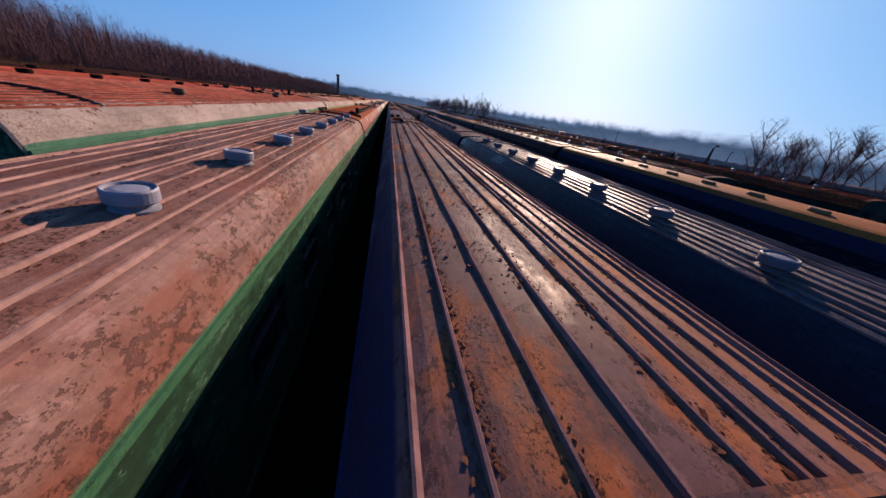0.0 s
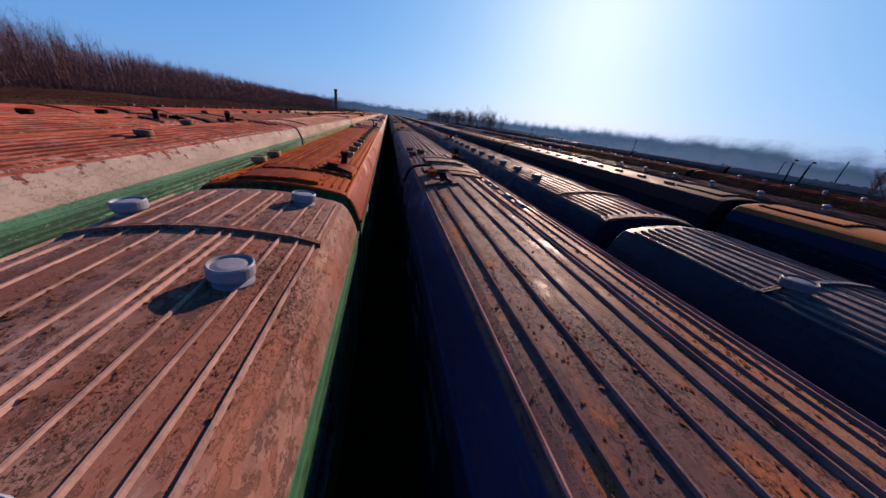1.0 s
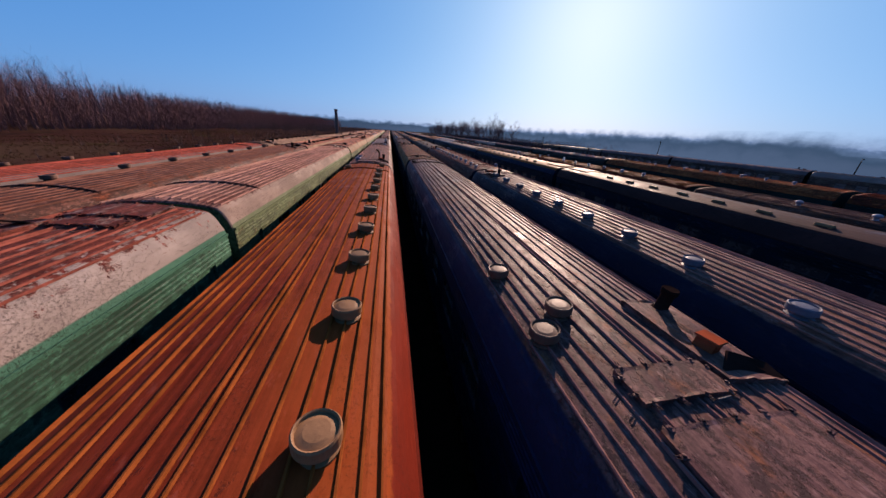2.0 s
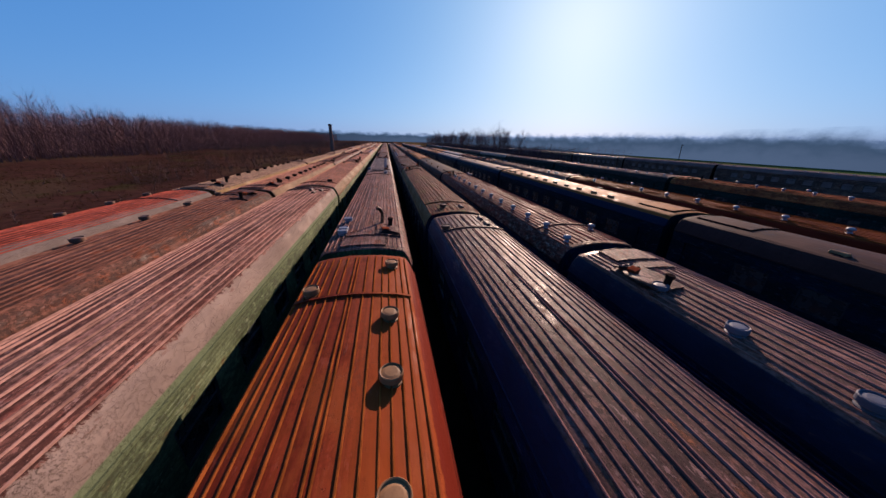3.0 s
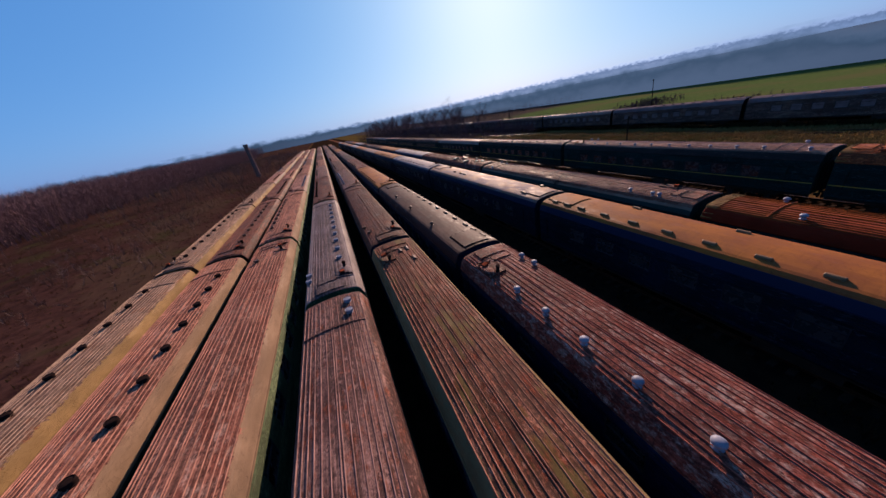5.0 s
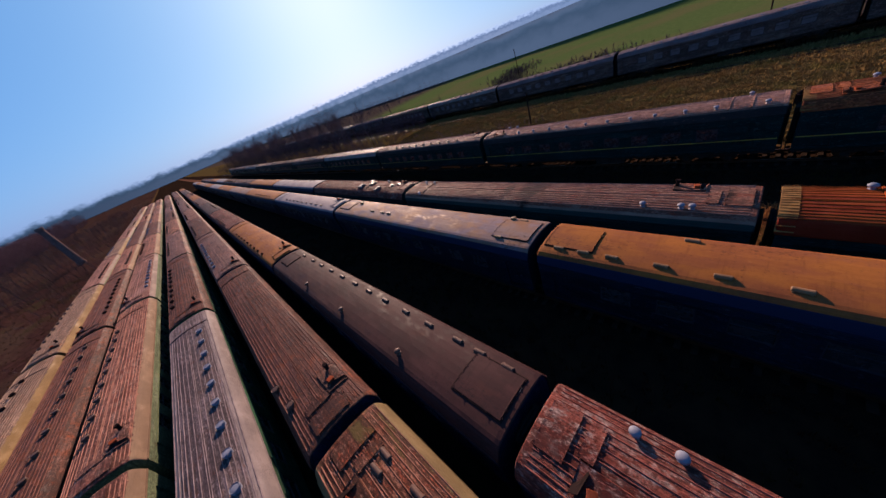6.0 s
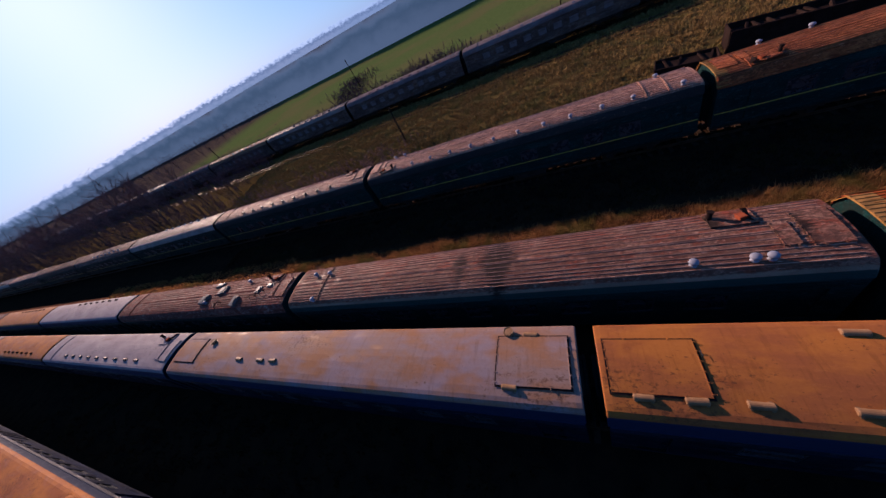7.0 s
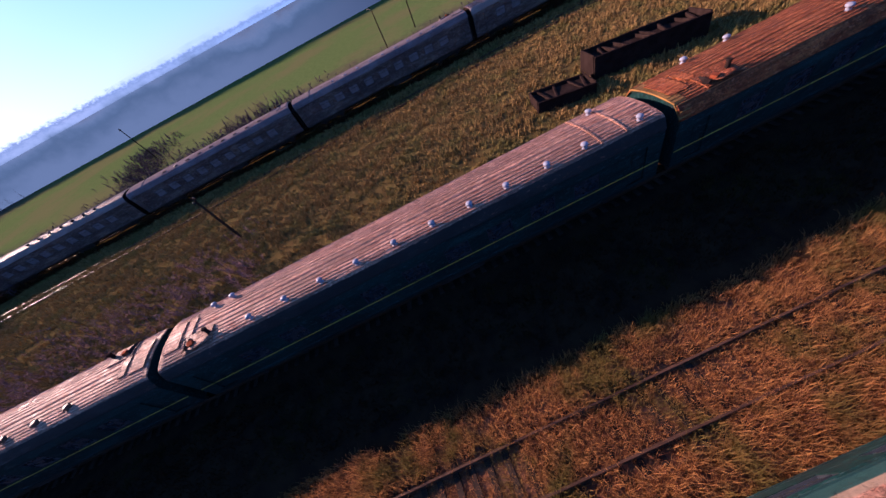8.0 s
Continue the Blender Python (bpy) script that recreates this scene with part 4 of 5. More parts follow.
def bogie_mesh():
    s = Shape()
    for sx in (-1, 1):
        s.box(sx * 1.05 - 0.06, sx * 1.05 + 0.06, -1.7, 1.7, 0.62, 0.82, bevel=0.03)
        for y in (-1.2, 1.2):
            s.box(sx * 1.05 - 0.11, sx * 1.05 + 0.11, y - 0.16, y + 0.16, 0.42, 0.72, bevel=0.03)
        s.turned([(0.10, 0.40), (0.13, 0.44), (0.13, 0.80), (0.10, 0.84)], 10, (sx * 1.05, 0.28, 0.12))
        s.turned([(0.10, 0.40), (0.13, 0.44), (0.13, 0.80), (0.10, 0.84)], 10, (sx * 1.05, -0.28, 0.12))
    for y in (-0.3, 0.3):
        s.box(-1.05, 1.05, y - 0.09, y + 0.09, 0.66, 0.86, bevel=0.02)
    for y in (-1.2, 1.2):
        s.turned([(0.07, -0.7), (0.07, 0.7)], 8, (0, y, 0.62), "x")
    return s.mesh("bogie", STEEL)


def wheel_mesh():
    return Shape().turned([(0.10, -0.09), (0.14, -0.07), (0.16, -0.04), (0.40, -0.045), (0.44, -0.065), (0.475, -0.065), (0.505, -0.055), (0.51, -0.03), (0.475, -0.025),
                           (0.465, 0.065), (0.43, 0.065), (0.40, 0.03), (0.16, 0.03), (0.12, 0.09)], 20, axis="x").mesh("wheel", RAIL)


def underframe_mesh():
    s = Shape()
    for sx in (-1, 1):
        s.box(sx * 1.38 - 0.07, sx * 1.38 + 0.07, -11.9, 11.9, 0.93, 1.13, bevel=0.02)
    for i in range(9):
        y = -11.2 + 2.8 * i
        s.box(-1.32, 1.32, y - 0.06, y + 0.06, 0.96, 1.12)
    s.box(-1.51, 1.51, -11.93, 11.93, 1.12, 1.16)
    s.box(-1.25, -0.5, -3.0, -0.6, 0.45, 0.95, bevel=0.04).box(0.5, 1.25, 0.4, 3.4, 0.5, 0.95, bevel=0.04)
    s.turned([(0.02, -0.9), (0.2, -0.86), (0.22, -0.8), (0.22, 0.8), (0.2, 0.86), (0.02, 0.9)], 12, (0.7, -3.2, 0.75), "y")
    s.tube([(0, 11.9, 1.0), (0, 12.2, 0.98)], 0.09, 8).tube([(0, -11.9, 1.0), (0, -12.2, 0.98)], 0.09, 8)
    return s.mesh("underframe", STEEL)


def coach(row_x, y_near, key, wall, ribbed=True, vents=(), features=(), lean=0.0, near=True, label="", stripe=False, base_y=None, wide_ribs=False):
    """One passenger coach, its near end at y_near along a track at row_x that veers by lean degrees from base_y on."""
    yc = y_near + LENGTH / 2
    x = row_x + (0 if base_y is None else (yc - base_y) * math.tan(radians(lean)))
    top = new("railway_coach")
    top.matrix_world = pose(x, yc, BED.get(row_x, 0.0), 0, 0, -lean)
    tagged(top, label, "railway coach", "coaches in the siding")
    seed = int(abs(row_x * 13 + y_near * 7)) % 3
    roof = part("roof", roof_mesh(key, seed), top, label="weathered " + key.replace("_", " ") + " steel roof")
    if ribbed:
        for i, rx in enumerate(RIBS if wide_ribs or not near else FINE_RIBS):
            me = rib_mesh(key, (i + seed) % 4, -11.75, 11.75, 0.027 if key == "dark_brown" else 0.020 if wide_ribs else 0.023)
            part("rib", me, roof, (rx, 0, roof_z(rx)), (0, roof_slope(rx), 0))
    for turn in (0, math.pi):
        side = part("side_wall", wall_mesh(wall), top, turn=(0, 0, turn))
        if near or abs(row_x) > 12:
            for i in range(9):
                if wall == "cream":
                    part("window", cached("sky_window", lambda: window_mesh(SKY_PANE)), side, (HALF, -8.4 + 2.1 * i, 2.485), label="window with a dull drawn blind")
                else:
                    part("window", cached("window", window_mesh), side, (HALF, -8.4 + 2.1 * i, 2.485))
            for y in (-10.85, 10.85):
                leaf = cached(("door", wall), lambda: Shape().box(HALF - 0.12, HALF - 0.075, -0.4, 0.4, 1.3, 3.02).box(HALF - 0.08, HALF - 0.066, -0.22, 0.22, 2.15, 2.8).box(
                    HALF - 0.08, HALF - 0.03, 0.26, 0.30, 1.95, 2.1).mesh("door", WALL[wall]))
                part("door", leaf, side, (0, y, 0))
            if stripe:
                part("stripe", cached("stripe", lambda: Shape().box(HALF + 0.002, HALF + 0.006, -11.9, 11.9, 1.93, 1.99).mesh("stripe", STRIPE)), side, label="yellow painted stripe")
        part("end_wall", cached(("end", wall), lambda: end_mesh(wall)), top, (0, 11.93 if turn == 0 else -11.93, 0), (0, 0, turn))
        part("gangway", cached("gangway", gangway_mesh), top, (0, 11.93 if turn == 0 else -11.93, 0), (0, 0, turn), "black rubber gangway bellows")
    part("underframe", cached("underframe", underframe_mesh), top)
    for y in (-8.5, 8.5):
        bogie = part("bogie", cached("bogie", bogie_mesh), top, (0, y, 0))
        if near:
            for wx in (-0.79, 0.79):
                for wy in (-1.2, 1.2):
                    part("wheel", cached("wheel", wheel_mesh), bogie, (wx, wy, 0.66), (0, 0, 0 if wx < 0 else math.pi))
    if near:
        for y in (-11.95, 11.95):
            for bx in (-0.88, 0.88):
                part("buffer", cached("buffer", lambda: Shape().turned([(0.09, 0), (0.09, 0.14), (0.06, 0.15), (0.06, 0.2), (0.22, 0.21), (0.22, 0.24), (0.16, 0.255)], 12, axis="y").mesh("buffer", STEEL)),
                     top, (bx, y, 1.02), (0, 0, 0 if y > 0 else math.pi))
    for style, paint, vx, vy in vents:
        vent(top, style, paint, vx + SHIFT.get(row_x, 0.0), vy - LENGTH / 2)
    for f in features:
        f(top, key)
    return top


def series(style, paint, x, first, step, count):
    return [(style, paint, x, first + step * i) for i in range(count)]


def stove_end(end, side, flues=(1.4, 2.85), broken=False):
    """Roof fittings over the stove compartment: two hatch covers and the flue plate. Distances run from that end of the coach."""
    def span(a, b):
        return (-12 + a, -12 + b) if end == "near" else (12 - b, 12 - a)

    def build(c, key):
        xs = (-0.75, 0.70) if side > 0 else (-0.70, 0.75)
        hatch(c, key, *xs, *span(0.22, 1.05), 5, 1)
        xs = (-0.68, 0.32) if side > 0 else (-0.32, 0.68)
        hatch(c, key, *xs, *span(1.28, 1.68), 4, 2)
        xs = (0.38, 1.22) if side > 0 else (-1.22, -0.38)
        hood(c, key, *xs, *span(*flues), 1 if end == "near" else -1, broken)
    return [build]


def plain_end(end, at=2.45):
    def build(c, key):
        band(c, key, -12 + at if end == "near" else 12 - at)
    return [build]


def panel(x0, x1, a, b):
    """A large outlined access panel on a smooth roof, a metres to b metres from the near end."""
    def build(c, key):
        hatch(c, key, x0, x1, a - 12, b - 12, 6, 5)
        me = cached(("panel_rim", x0, x1, b - a), lambda: curved_plate(x0 - 0.05, x1 + 0.05, -(b - a) / 2 - 0.05, (b - a) / 2 + 0.05, 0.03, 0.03, 0.004, 8).mesh("panel_rim", SOOT))
        part("panel_rim", me, c, (0, (a + b) / 2 - 12, 0), label="dark sealing strip round the panel")
    return [build]


def loose_flakes(count, y0, y1, seed, beside=0.75):
    """Curled scales of rust and old paint lying in drifts along the seams, y0 to y1 metres from the near end."""
    def build(c, key):
        rng = random.Random(seed)
        s = Shape()
        made = 0
        while made < count:
            y = rng.uniform(y0, y1) - 12
            if rng.random() < beside:
                k = rng.randrange(1, len(RIBS) - 1)
                x = RIBS[k] + rng.choice((-1, 1, 1)) * (0.022 + abs(rng.gauss(0, 0.022)))
            else:
                k, x = 3, rng.uniform(-1.2, 1.25)
            if math.sin(y * 0.83 + k * 2.1) + 0.7 * math.sin(y * 2.3 + x * 3.7 + k) + rng.uniform(-0.6, 0.6) < 0.15:
                continue
            r, turn, curl = rng.uniform(0.005, 0.014) * (0.7 + rng.random() ** 3), rng.uniform(0, 6.3), rng.uniform(0.15, 0.8)
            z = roof_z(x)
            ring = []
            for i in range(5):
                a = turn + i * 1.2566
                q = r * rng.uniform(0.65, 1.3)
                ring.append((x + math.cos(a) * q, y + math.sin(a) * q * 1.4, z + (0.003 if i % 2 else r * curl)))
            s.add(ring + [(x, y, z + 0.004 + r * curl * 0.4), (x, y, z - 0.004)],
                  [(i, (i + 1) % 5, 5) for i in range(5)] + [((i + 1) % 5, i, 6) for i in range(5)])
            made += 1
        tagged(part("rust_flakes", s.mesh("rust_flakes", FLAKE), c, label="loose brown scales of rust and paint"), kind="stuff")
    return [build]


def clutter(y0, y1, seed):
    """Loose grey boxes, pipes and patches on a roof."""
    def build(c, key):
        rng = random.Random(seed)
        for i in range(7):
            x, y = rng.uniform(-0.9, 0.9), rng.uniform(y0, y1) - 12
            w, d, h = rng.uniform(0.15, 0.4), rng.uniform(0.3, 0.8), rng.uniform(0.06, 0.2)
            me = Shape().box(-w, w, -d / 2, d / 2, -0.05, h, bevel=0.04).box(-w * 0.6, w * 0.6, -d * 0.3, d * 0.3, h - 0.01, h + 0.04, bevel=0.01).mesh("roof_unit", GALV)
            part("roof_unit", me, c, (x, y, roof_z(x)), (0, roof_slope(x), rng.uniform(-0.2, 0.2)), "grey sheet-metal equipment cover")
        for i in range(3):
            x, y = rng.uniform(-0.8, 0.8), rng.uniform(y0, y1) - 12
            me = Shape().tube([(0, 0, 0), (0, 0, 0.18), (0.1, 0.2, 0.24), (0.15, 0.5, 0.2), (0.15, 0.6, 0.02)], 0.03, 6).mesh("pipe", SOOT)
            part("pipe", me, c, (x, y, roof_z(x)), (0, 0, rng.uniform(0, 6)))
    return [build]


# C is the track at 0, the rest lie to its left and right
ADJ = {
    "grey_brown": "grey-brown", "mauve_blue": "mauve-brown, blue-edged", "stained": "red-brown, soot-stained", "steel_blue": "steel grey, blue-edged", "orange": "rusty orange", "faded_orange": "faded orange", "brown": "brown", "dark_brown": "dark brown", "mauve": "mauve-brown", "rose": "faded rose-brown", "plum": "plum-brown", "moss": "mossy brown",
    "red_peel": "peeling red", "red_white": "peeling red-white", "pale_edge": "brown, pale-edged", "tan_edge": "brown, tan-edged", "blue_grey": "blue-grey",
    "tan": "smooth ochre", "blue_tan": "smooth faded ochre and blue-white", "white": "smooth off-white", "chalk": "smooth chalk-grey", "smooth_dark": "smooth dark brown",
    "rust_red": "rust-red", "yellow_grey": "grey and yellow", "red_grey": "red and grey",
}


def put(row_x, y_near, key, wall, vents=(), features=(), ribbed=True, **more):
    text = ADJ[key] + (" ribbed" if ribbed else "") + " roofed " + wall.replace("_", "-") + " passenger coach, derelict, on rails"
    return coach(row_x, y_near, key, wall, ribbed, vents, features, label=text, **more)


def run_on(row_x, y_first, keys, wall, count, lean=0.0, base_y=None, stripe=False, seed=0):
    """The rest of a train, running away into the distance."""
    rng = random.Random(seed)
    for i in range(count):
        key = keys[i % len(keys)]
        ribbed = key not in ("tan", "blue_tan", "white", "chalk", "smooth_dark")
        y = y_first + PITCH * i
        side = rng.choice((-1, 1))
        near = y < 95
        vents = series("turret" if ribbed else "half", rng.choice(("white", "brown", "soot")), 0.85 * side, 4.2, 1.75, 9 if near else 7)
        feats = (stove_end("near", -side) + plain_end("far")) if near else []
        put(row_x, y, key, wall, vents, feats, ribbed, near=near, lean=lean, base_y=base_y, stripe=stripe)


def own(y0, *ys):
    return [y - y0 for y in ys]


# --- track C ---
c0 = 7.71 - PITCH
put(0, c0, "grey_brown", "green",
    [("turret", "white", 0.75, y) for y in own(c0, -12.9, -11.0, -9.1, -7.2, -5.25, -3.3, -1.45, 0.45, 2.35, 4.2, 6.6)] + [("turret", "white", -1.12, 5.9 - c0)],
    plain_end("far", 1.95) + loose_flakes(6000, 4.0, 23.5, 22, 0.4), wide_ribs=True)
c1 = 7.71
put(0, c1, "orange", "green",
    [("turret", "ochre", 0.78, 12.18 - c1 + 1.61 * i) for i in range(11)] + [("turret", "ochre", 0.86, 30.8 - c1), ("turret", "ochre", -0.95, 29.5 - c1),
     ("turret", "ochre", -1.1, 9.95 - c1), ("turret", "ochre", -1.1, 11.0 - c1)],
    stove_end("near", 1) + plain_end("far", 2.5))
c2 = 32.25
put(0, c2, "mauve", "green",
    [("turret", "white", -0.86, y) for y in own(c2, 34.0, 34.35, 35.8)] + [("turret", "white", 0.7, y) for y in own(c2, 55.4, 54.45)],
    stove_end("near", 1, (1.3, 2.6)) + plain_end("far", 2.6) + [lambda c, key: bent_flue(c, 0.55, 3.1 - 12)])
c3 = 56.79
put(0, c3, "blue_grey", "green",
    [("turret", "white", 0.67, 61.05 - c3 + 1.785 * i) for i in range(10)] + [("turret", "white", -1.16, y) for y in own(c3, 59.0, 59.8)],
    stove_end("near", 1) + plain_end("far", 2.2))
run_on(0, c3 + PITCH, ["brown", "mauve", "tan_edge", "brown", "mauve"], "green", 9, seed=1)

# --- first track to the right ---
X = 4.22
r1 = 12.47
r0 = r1 - PITCH
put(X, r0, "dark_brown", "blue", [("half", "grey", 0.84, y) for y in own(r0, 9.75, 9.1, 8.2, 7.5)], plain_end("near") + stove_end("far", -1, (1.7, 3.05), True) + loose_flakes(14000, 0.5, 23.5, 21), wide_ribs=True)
put(X, r1, "plum", "blue", [("turret", "brown", -0.97, 34.35 - r1), ("half", "brown", 0.86, 34.65 - r1), ("half", "brown", 0.86, 35.6 - r1), ("turret", "brown", -0.55, 15.2 - r1), ("turret", "brown", -0.95, 16.4 - r1), ("turret", "brown", -0.95, 14.8 - r1)],
    stove_end("near", 1) + plain_end("far", 2.35))
X = 4.15
r2 = r1 + PITCH
put(X, r2, "moss", "blue", [("half", "brown", 0.62, y) for y in own(r2, 57.45, 59.05)] + [("half", "brown", 0.18, 58.93 - r2)] + [("half", "brown", 0.55, 38.0 - r2), ("turret", "brown", -0.4, 38.0 - r2)], plain_end("near", 2.3) + stove_end("far", -1, (1.6, 3.0)))
r3 = r2 + PITCH
put(X, r3, "brown", "blue", [("turret", "brown", -1.12, 65.75 - r3), ("turret", "brown", -0.92, 64.15 - r3)], stove_end("near", 1) + plain_end("far", 2.4))
run_on(X, r3 + PITCH, ["mauve", "brown", "pale_edge", "mauve"], "blue", 9, seed=2)

# --- second track to the right ---
X = 8.26
s2 = 31.75
s1 = s2 - PITCH
s0 = s1 - PITCH
put(X, s0, "steel_blue", "blue", [("turret", "grey", -0.62, -7.62 - s0 + 1.68 * i) for i in range(-3, 8)], plain_end("near") + plain_end("far"))
put(X, s1, "mauve_blue", "blue", [("turret", "grey", -0.7, 11.5 - s1 + 1.7 * i) for i in range(11)], plain_end("near", 2.2) + stove_end("far", -1))
put(X, s2, "red_peel", "blue", [("dome", "white", -0.68, 34.0 - s2 + 1.73 * i) for i in range(11)] + [("dome", "white", -0.8, 32.3 - s2), ("dome", "white", 1.05, 33.5 - s2),
     ("dome", "white", 1.18, 52.6 - s2), ("dome", "white", 1.18, 53.55 - s2)], plain_end("near", 2.4) + stove_end("far", -1))
s3 = s2 + PITCH
put(X, s3, "smooth_dark", "blue", [("half", "brown", 1.1, y) for y in own(s3, 57.35, 58.6, 59.75, 61.55, 63.3, 65.15, 66.9, 68.6, 70.4, 72.2, 74.0, 75.75, 77.75)] + [("dome", "brown", -0.66, y) for y in own(s3, 61.7, 67.2, 72.6)],
    panel(-0.72, 0.82, 0.3, 2.3) + panel(-0.6, 0.6, 21.6, 23.3), False)
run_on(X, s3 + PITCH, ["tan", "red_peel", "smooth_dark", "mauve"], "blue", 9, seed=3)

# --- third train to the right, past an empty track ---
X = 16.7
t2 = 35.56
put(X, t2 - 2 * PITCH, "tan", "dark_blue", series("half", "ochre", -0.85, 3.0, 1.75, 10), panel(-0.75, 0.75, 0.5, 2.6) + panel(-0.75, 0.75, 21.4, 23.6), False)
put(X, t2 - PITCH, "smooth_dark", "dark_blue", series("half", "ochre", -0.85, 3.0, 1.75, 10), panel(-0.75, 0.75, 0.5, 2.6) + panel(-0.75, 0.75, 21.4, 23.6), False)
put(X, t2, "tan", "dark_blue", [("half", "ochre", -0.95, y) for y in own(t2, 58.6, 57.46, 56.27, 54.53, 52.76, 51.0, 49.25, 47.5, 45.75, 44.0, 42.25, 40.5)] + [("half", "ochre", 0.88, y) for y in own(t2, 53.9, 49.0, 44.0)],
    panel(-0.82, 0.73, 21.55, 23.78) + panel(-0.8, 0.72, 0.4, 2.6), False)
t3 = t2 + PITCH
put(X, t3, "blue_tan", "dark_blue", [("half", "ochre", -0.93, y) for y in own(t3, 62.24)] + [("half", "ochre", -0.45, y) for y in own(t3, 74.3, 75.3, 77.1)] + [("turret", "ochre", 0.95, 62.33 - t3), ("half", "ochre", 0.87, 61.56 - t3), ("turret", "ochre", 0.5, 80.6 - t3)],
    panel(-0.83, 0.85, 0.28, 2.58) + panel(-0.7, 0.75, 21.4, 23.5), False)
run_on(X, t3 + PITCH, ["white", "tan", "blue_tan", "tan"], "dark_blue", 9, seed=4)

# --- fourth train to the right ---
X = 21.18
u1 = 52.26
u0 = u1 - PITCH
put(X, u0 - PITCH, "brown", "teal", series("dome", "white", -0.9, 5.0, 2.4, 7), plain_end("near") + plain_end("far"))
put(X, u0, "orange", "teal", [("dome", "white", -0.9, 48.7 - u0 - 0.46), ("dome", "white", 0.95, 50.0 - u0 - 0.46), ("dome", "white", 0.9, 46.1 - u0 - 0.46)] + series("dome", "white", -0.9, 4.0, 2.2, 6), plain_end("far") + plain_end("near") + [lambda c, key: end_rim(c, "far")])
put(X, u1, "stained", "teal", [("dome", "white", -1.08, y) for y in own(u1, 54.35, 54.75, 56.27)] + [("dome", "white", 0.55, y) for y in own(u1, 73.58, 74.75)] + [("dome", "white", -1.25, 73.97 - u1)],
    stove_end("near", 1, (1.85, 3.1)) + plain_end("far", 2.55))
u2 = u1 + PITCH
put(X, u2, "red_peel", "teal", [("dome", "white", 0.8, 5.0), ("dome", "white", -0.8, 9.0)], clutter(1.0, 10.0, 5) + stove_end("near", 1) + plain_end("far"))
run_on(X, u2 + PITCH, ["white", "tan", "mauve", "brown"], "teal", 8, seed=5)

# --- fifth train, veering off a little ---
V = dict(lean=0.2, base_y=64.6)
X = 34.2
v1 = 52.0
put(X, v1 - PITCH * 2, "rust_red", "teal", series("dome", "white", -0.85, 3.0, 1.9, 10), plain_end("near") + plain_end("far"), stripe=True, **V)
put(X, v1 - PITCH, "faded_orange", "teal", [("dome", "white", 1.2, y) for y in (21.4, 19.3, 14.0, 8.0)] + series("dome", "white", -0.85, 3.0, 1.9, 8), plain_end("near") + stove_end("far", -1) + [lambda c, key: end_rim(c, "far")], stripe=True, **V)
put(X, v1, "rose", "teal", [("dome", "white", -1.02, y) for y in own(v1, 71.2, 69.45, 67.7, 65.95, 64.15, 62.35, 60.6, 58.9, 57.05, 55.35, 52.9)] + [("dome", "white", 0.9, y) for y in own(v1, 73.5, 72.5, 53.8)],
    plain_end("near", 1.6) + plain_end("near", 2.7) + stove_end("far", -1), stripe=True, **V)
run_on(X, v1 + PITCH, ["rose", "blue_grey", "mauve", "brown"], "teal", 8, stripe=True, seed=6, **V)

# --- far train across the meadow ---
V = dict(lean=0.8, base_y=72.5)
run_on(67.3, 72.5 - PITCH * 3, ["chalk", "blue_grey", "chalk", "chalk", "blue_grey", "tan_edge"], "cream", 13, seed=7, **V)

# --- tracks to the left ---
X = -4.1
l0 = 44.45 - 2 * PITCH
put(X, l0 + 0.25, "red_white", "sea_green", [("turret", "brown", 0.3, 6.0), ("turret", "brown", 0.4, 14.5), ("turret", "brown", -0.6, 18.0)], plain_end("near", 2.0) + stove_end("far", -1))
put(X, l0 + PITCH, "pale_edge", "pale_green", [("half", "brown", 0.5, 21.6), ("half", "brown", 0.2, 22.4), ("half", "brown", 0.75, 22.5)], plain_end("near") + plain_end("far", 1.2) + plain_end("far", 0.6))
put(X, l0 + 2 * PITCH, "tan_edge", "pale_green", [("turret", "soot", 0.6, 1.9), ("turret", "brown", -0.7, 20.0)], plain_end("near", 1.6) + stove_end("far", 1))
run_on(X, l0 + 3 * PITCH, ["tan_edge", "pale_edge", "tan_edge", "brown"], "pale_green", 9, seed=8)
X = -7.88
m0 = 43.85 - 2 * PITCH
put(X, m0, "red_peel", "green", series("turret", "soot", -0.8, 3.0, 2.6, 8), stove_end("far", 1) + plain_end("near"))
put(X, m0 + PITCH, "brown", "ochre_brown", series("turret", "brown", -0.75, 3.5, 2.7, 8), plain_end("near") + stove_end("far", 1))
put(X, m0 + 2 * PITCH, "tan_edge", "ochre_brown", series("turret", "soot", 0.75, 3.4, 1.9, 10), stove_end("near", 1) + plain_end("far"))
put(X, m0 + 3 * PITCH, "brown", "ochre_brown", series("turret", "brown", 0.5, 3.4, 1.9, 10), stove_end("near", 1) + plain_end("far"))
run_on(X, m0 + 4 * PITCH, ["brown", "tan_edge", "brown"], "ochre_brown", 8, seed=9)
X = -11.8
n0 = 45.0 - 2 * PITCH
put(X, n0, "red_grey", "yellow", series("turret", "soot", -0.8, 3.0, 2.2, 9), plain_end("near") + plain_end("far"))
put(X, n0 + PITCH, "red_grey", "yellow", series("turret", "brown", -1.0, 3.0, 2.4, 9), plain_end("near") + plain_end("far", 3.0))
put(X, n0 + 2 * PITCH, "yellow_grey", "yellow", series("turret", "soot", -0.2, 3.0, 2.0, 10), stove_end("near", 1) + plain_end("far"))
put(X, n0 + 3 * PITCH, "yellow_grey", "yellow", series("turret", "soot", -0.1, 3.0, 2.0, 10), stove_end("near", -1) + plain_end("far"))
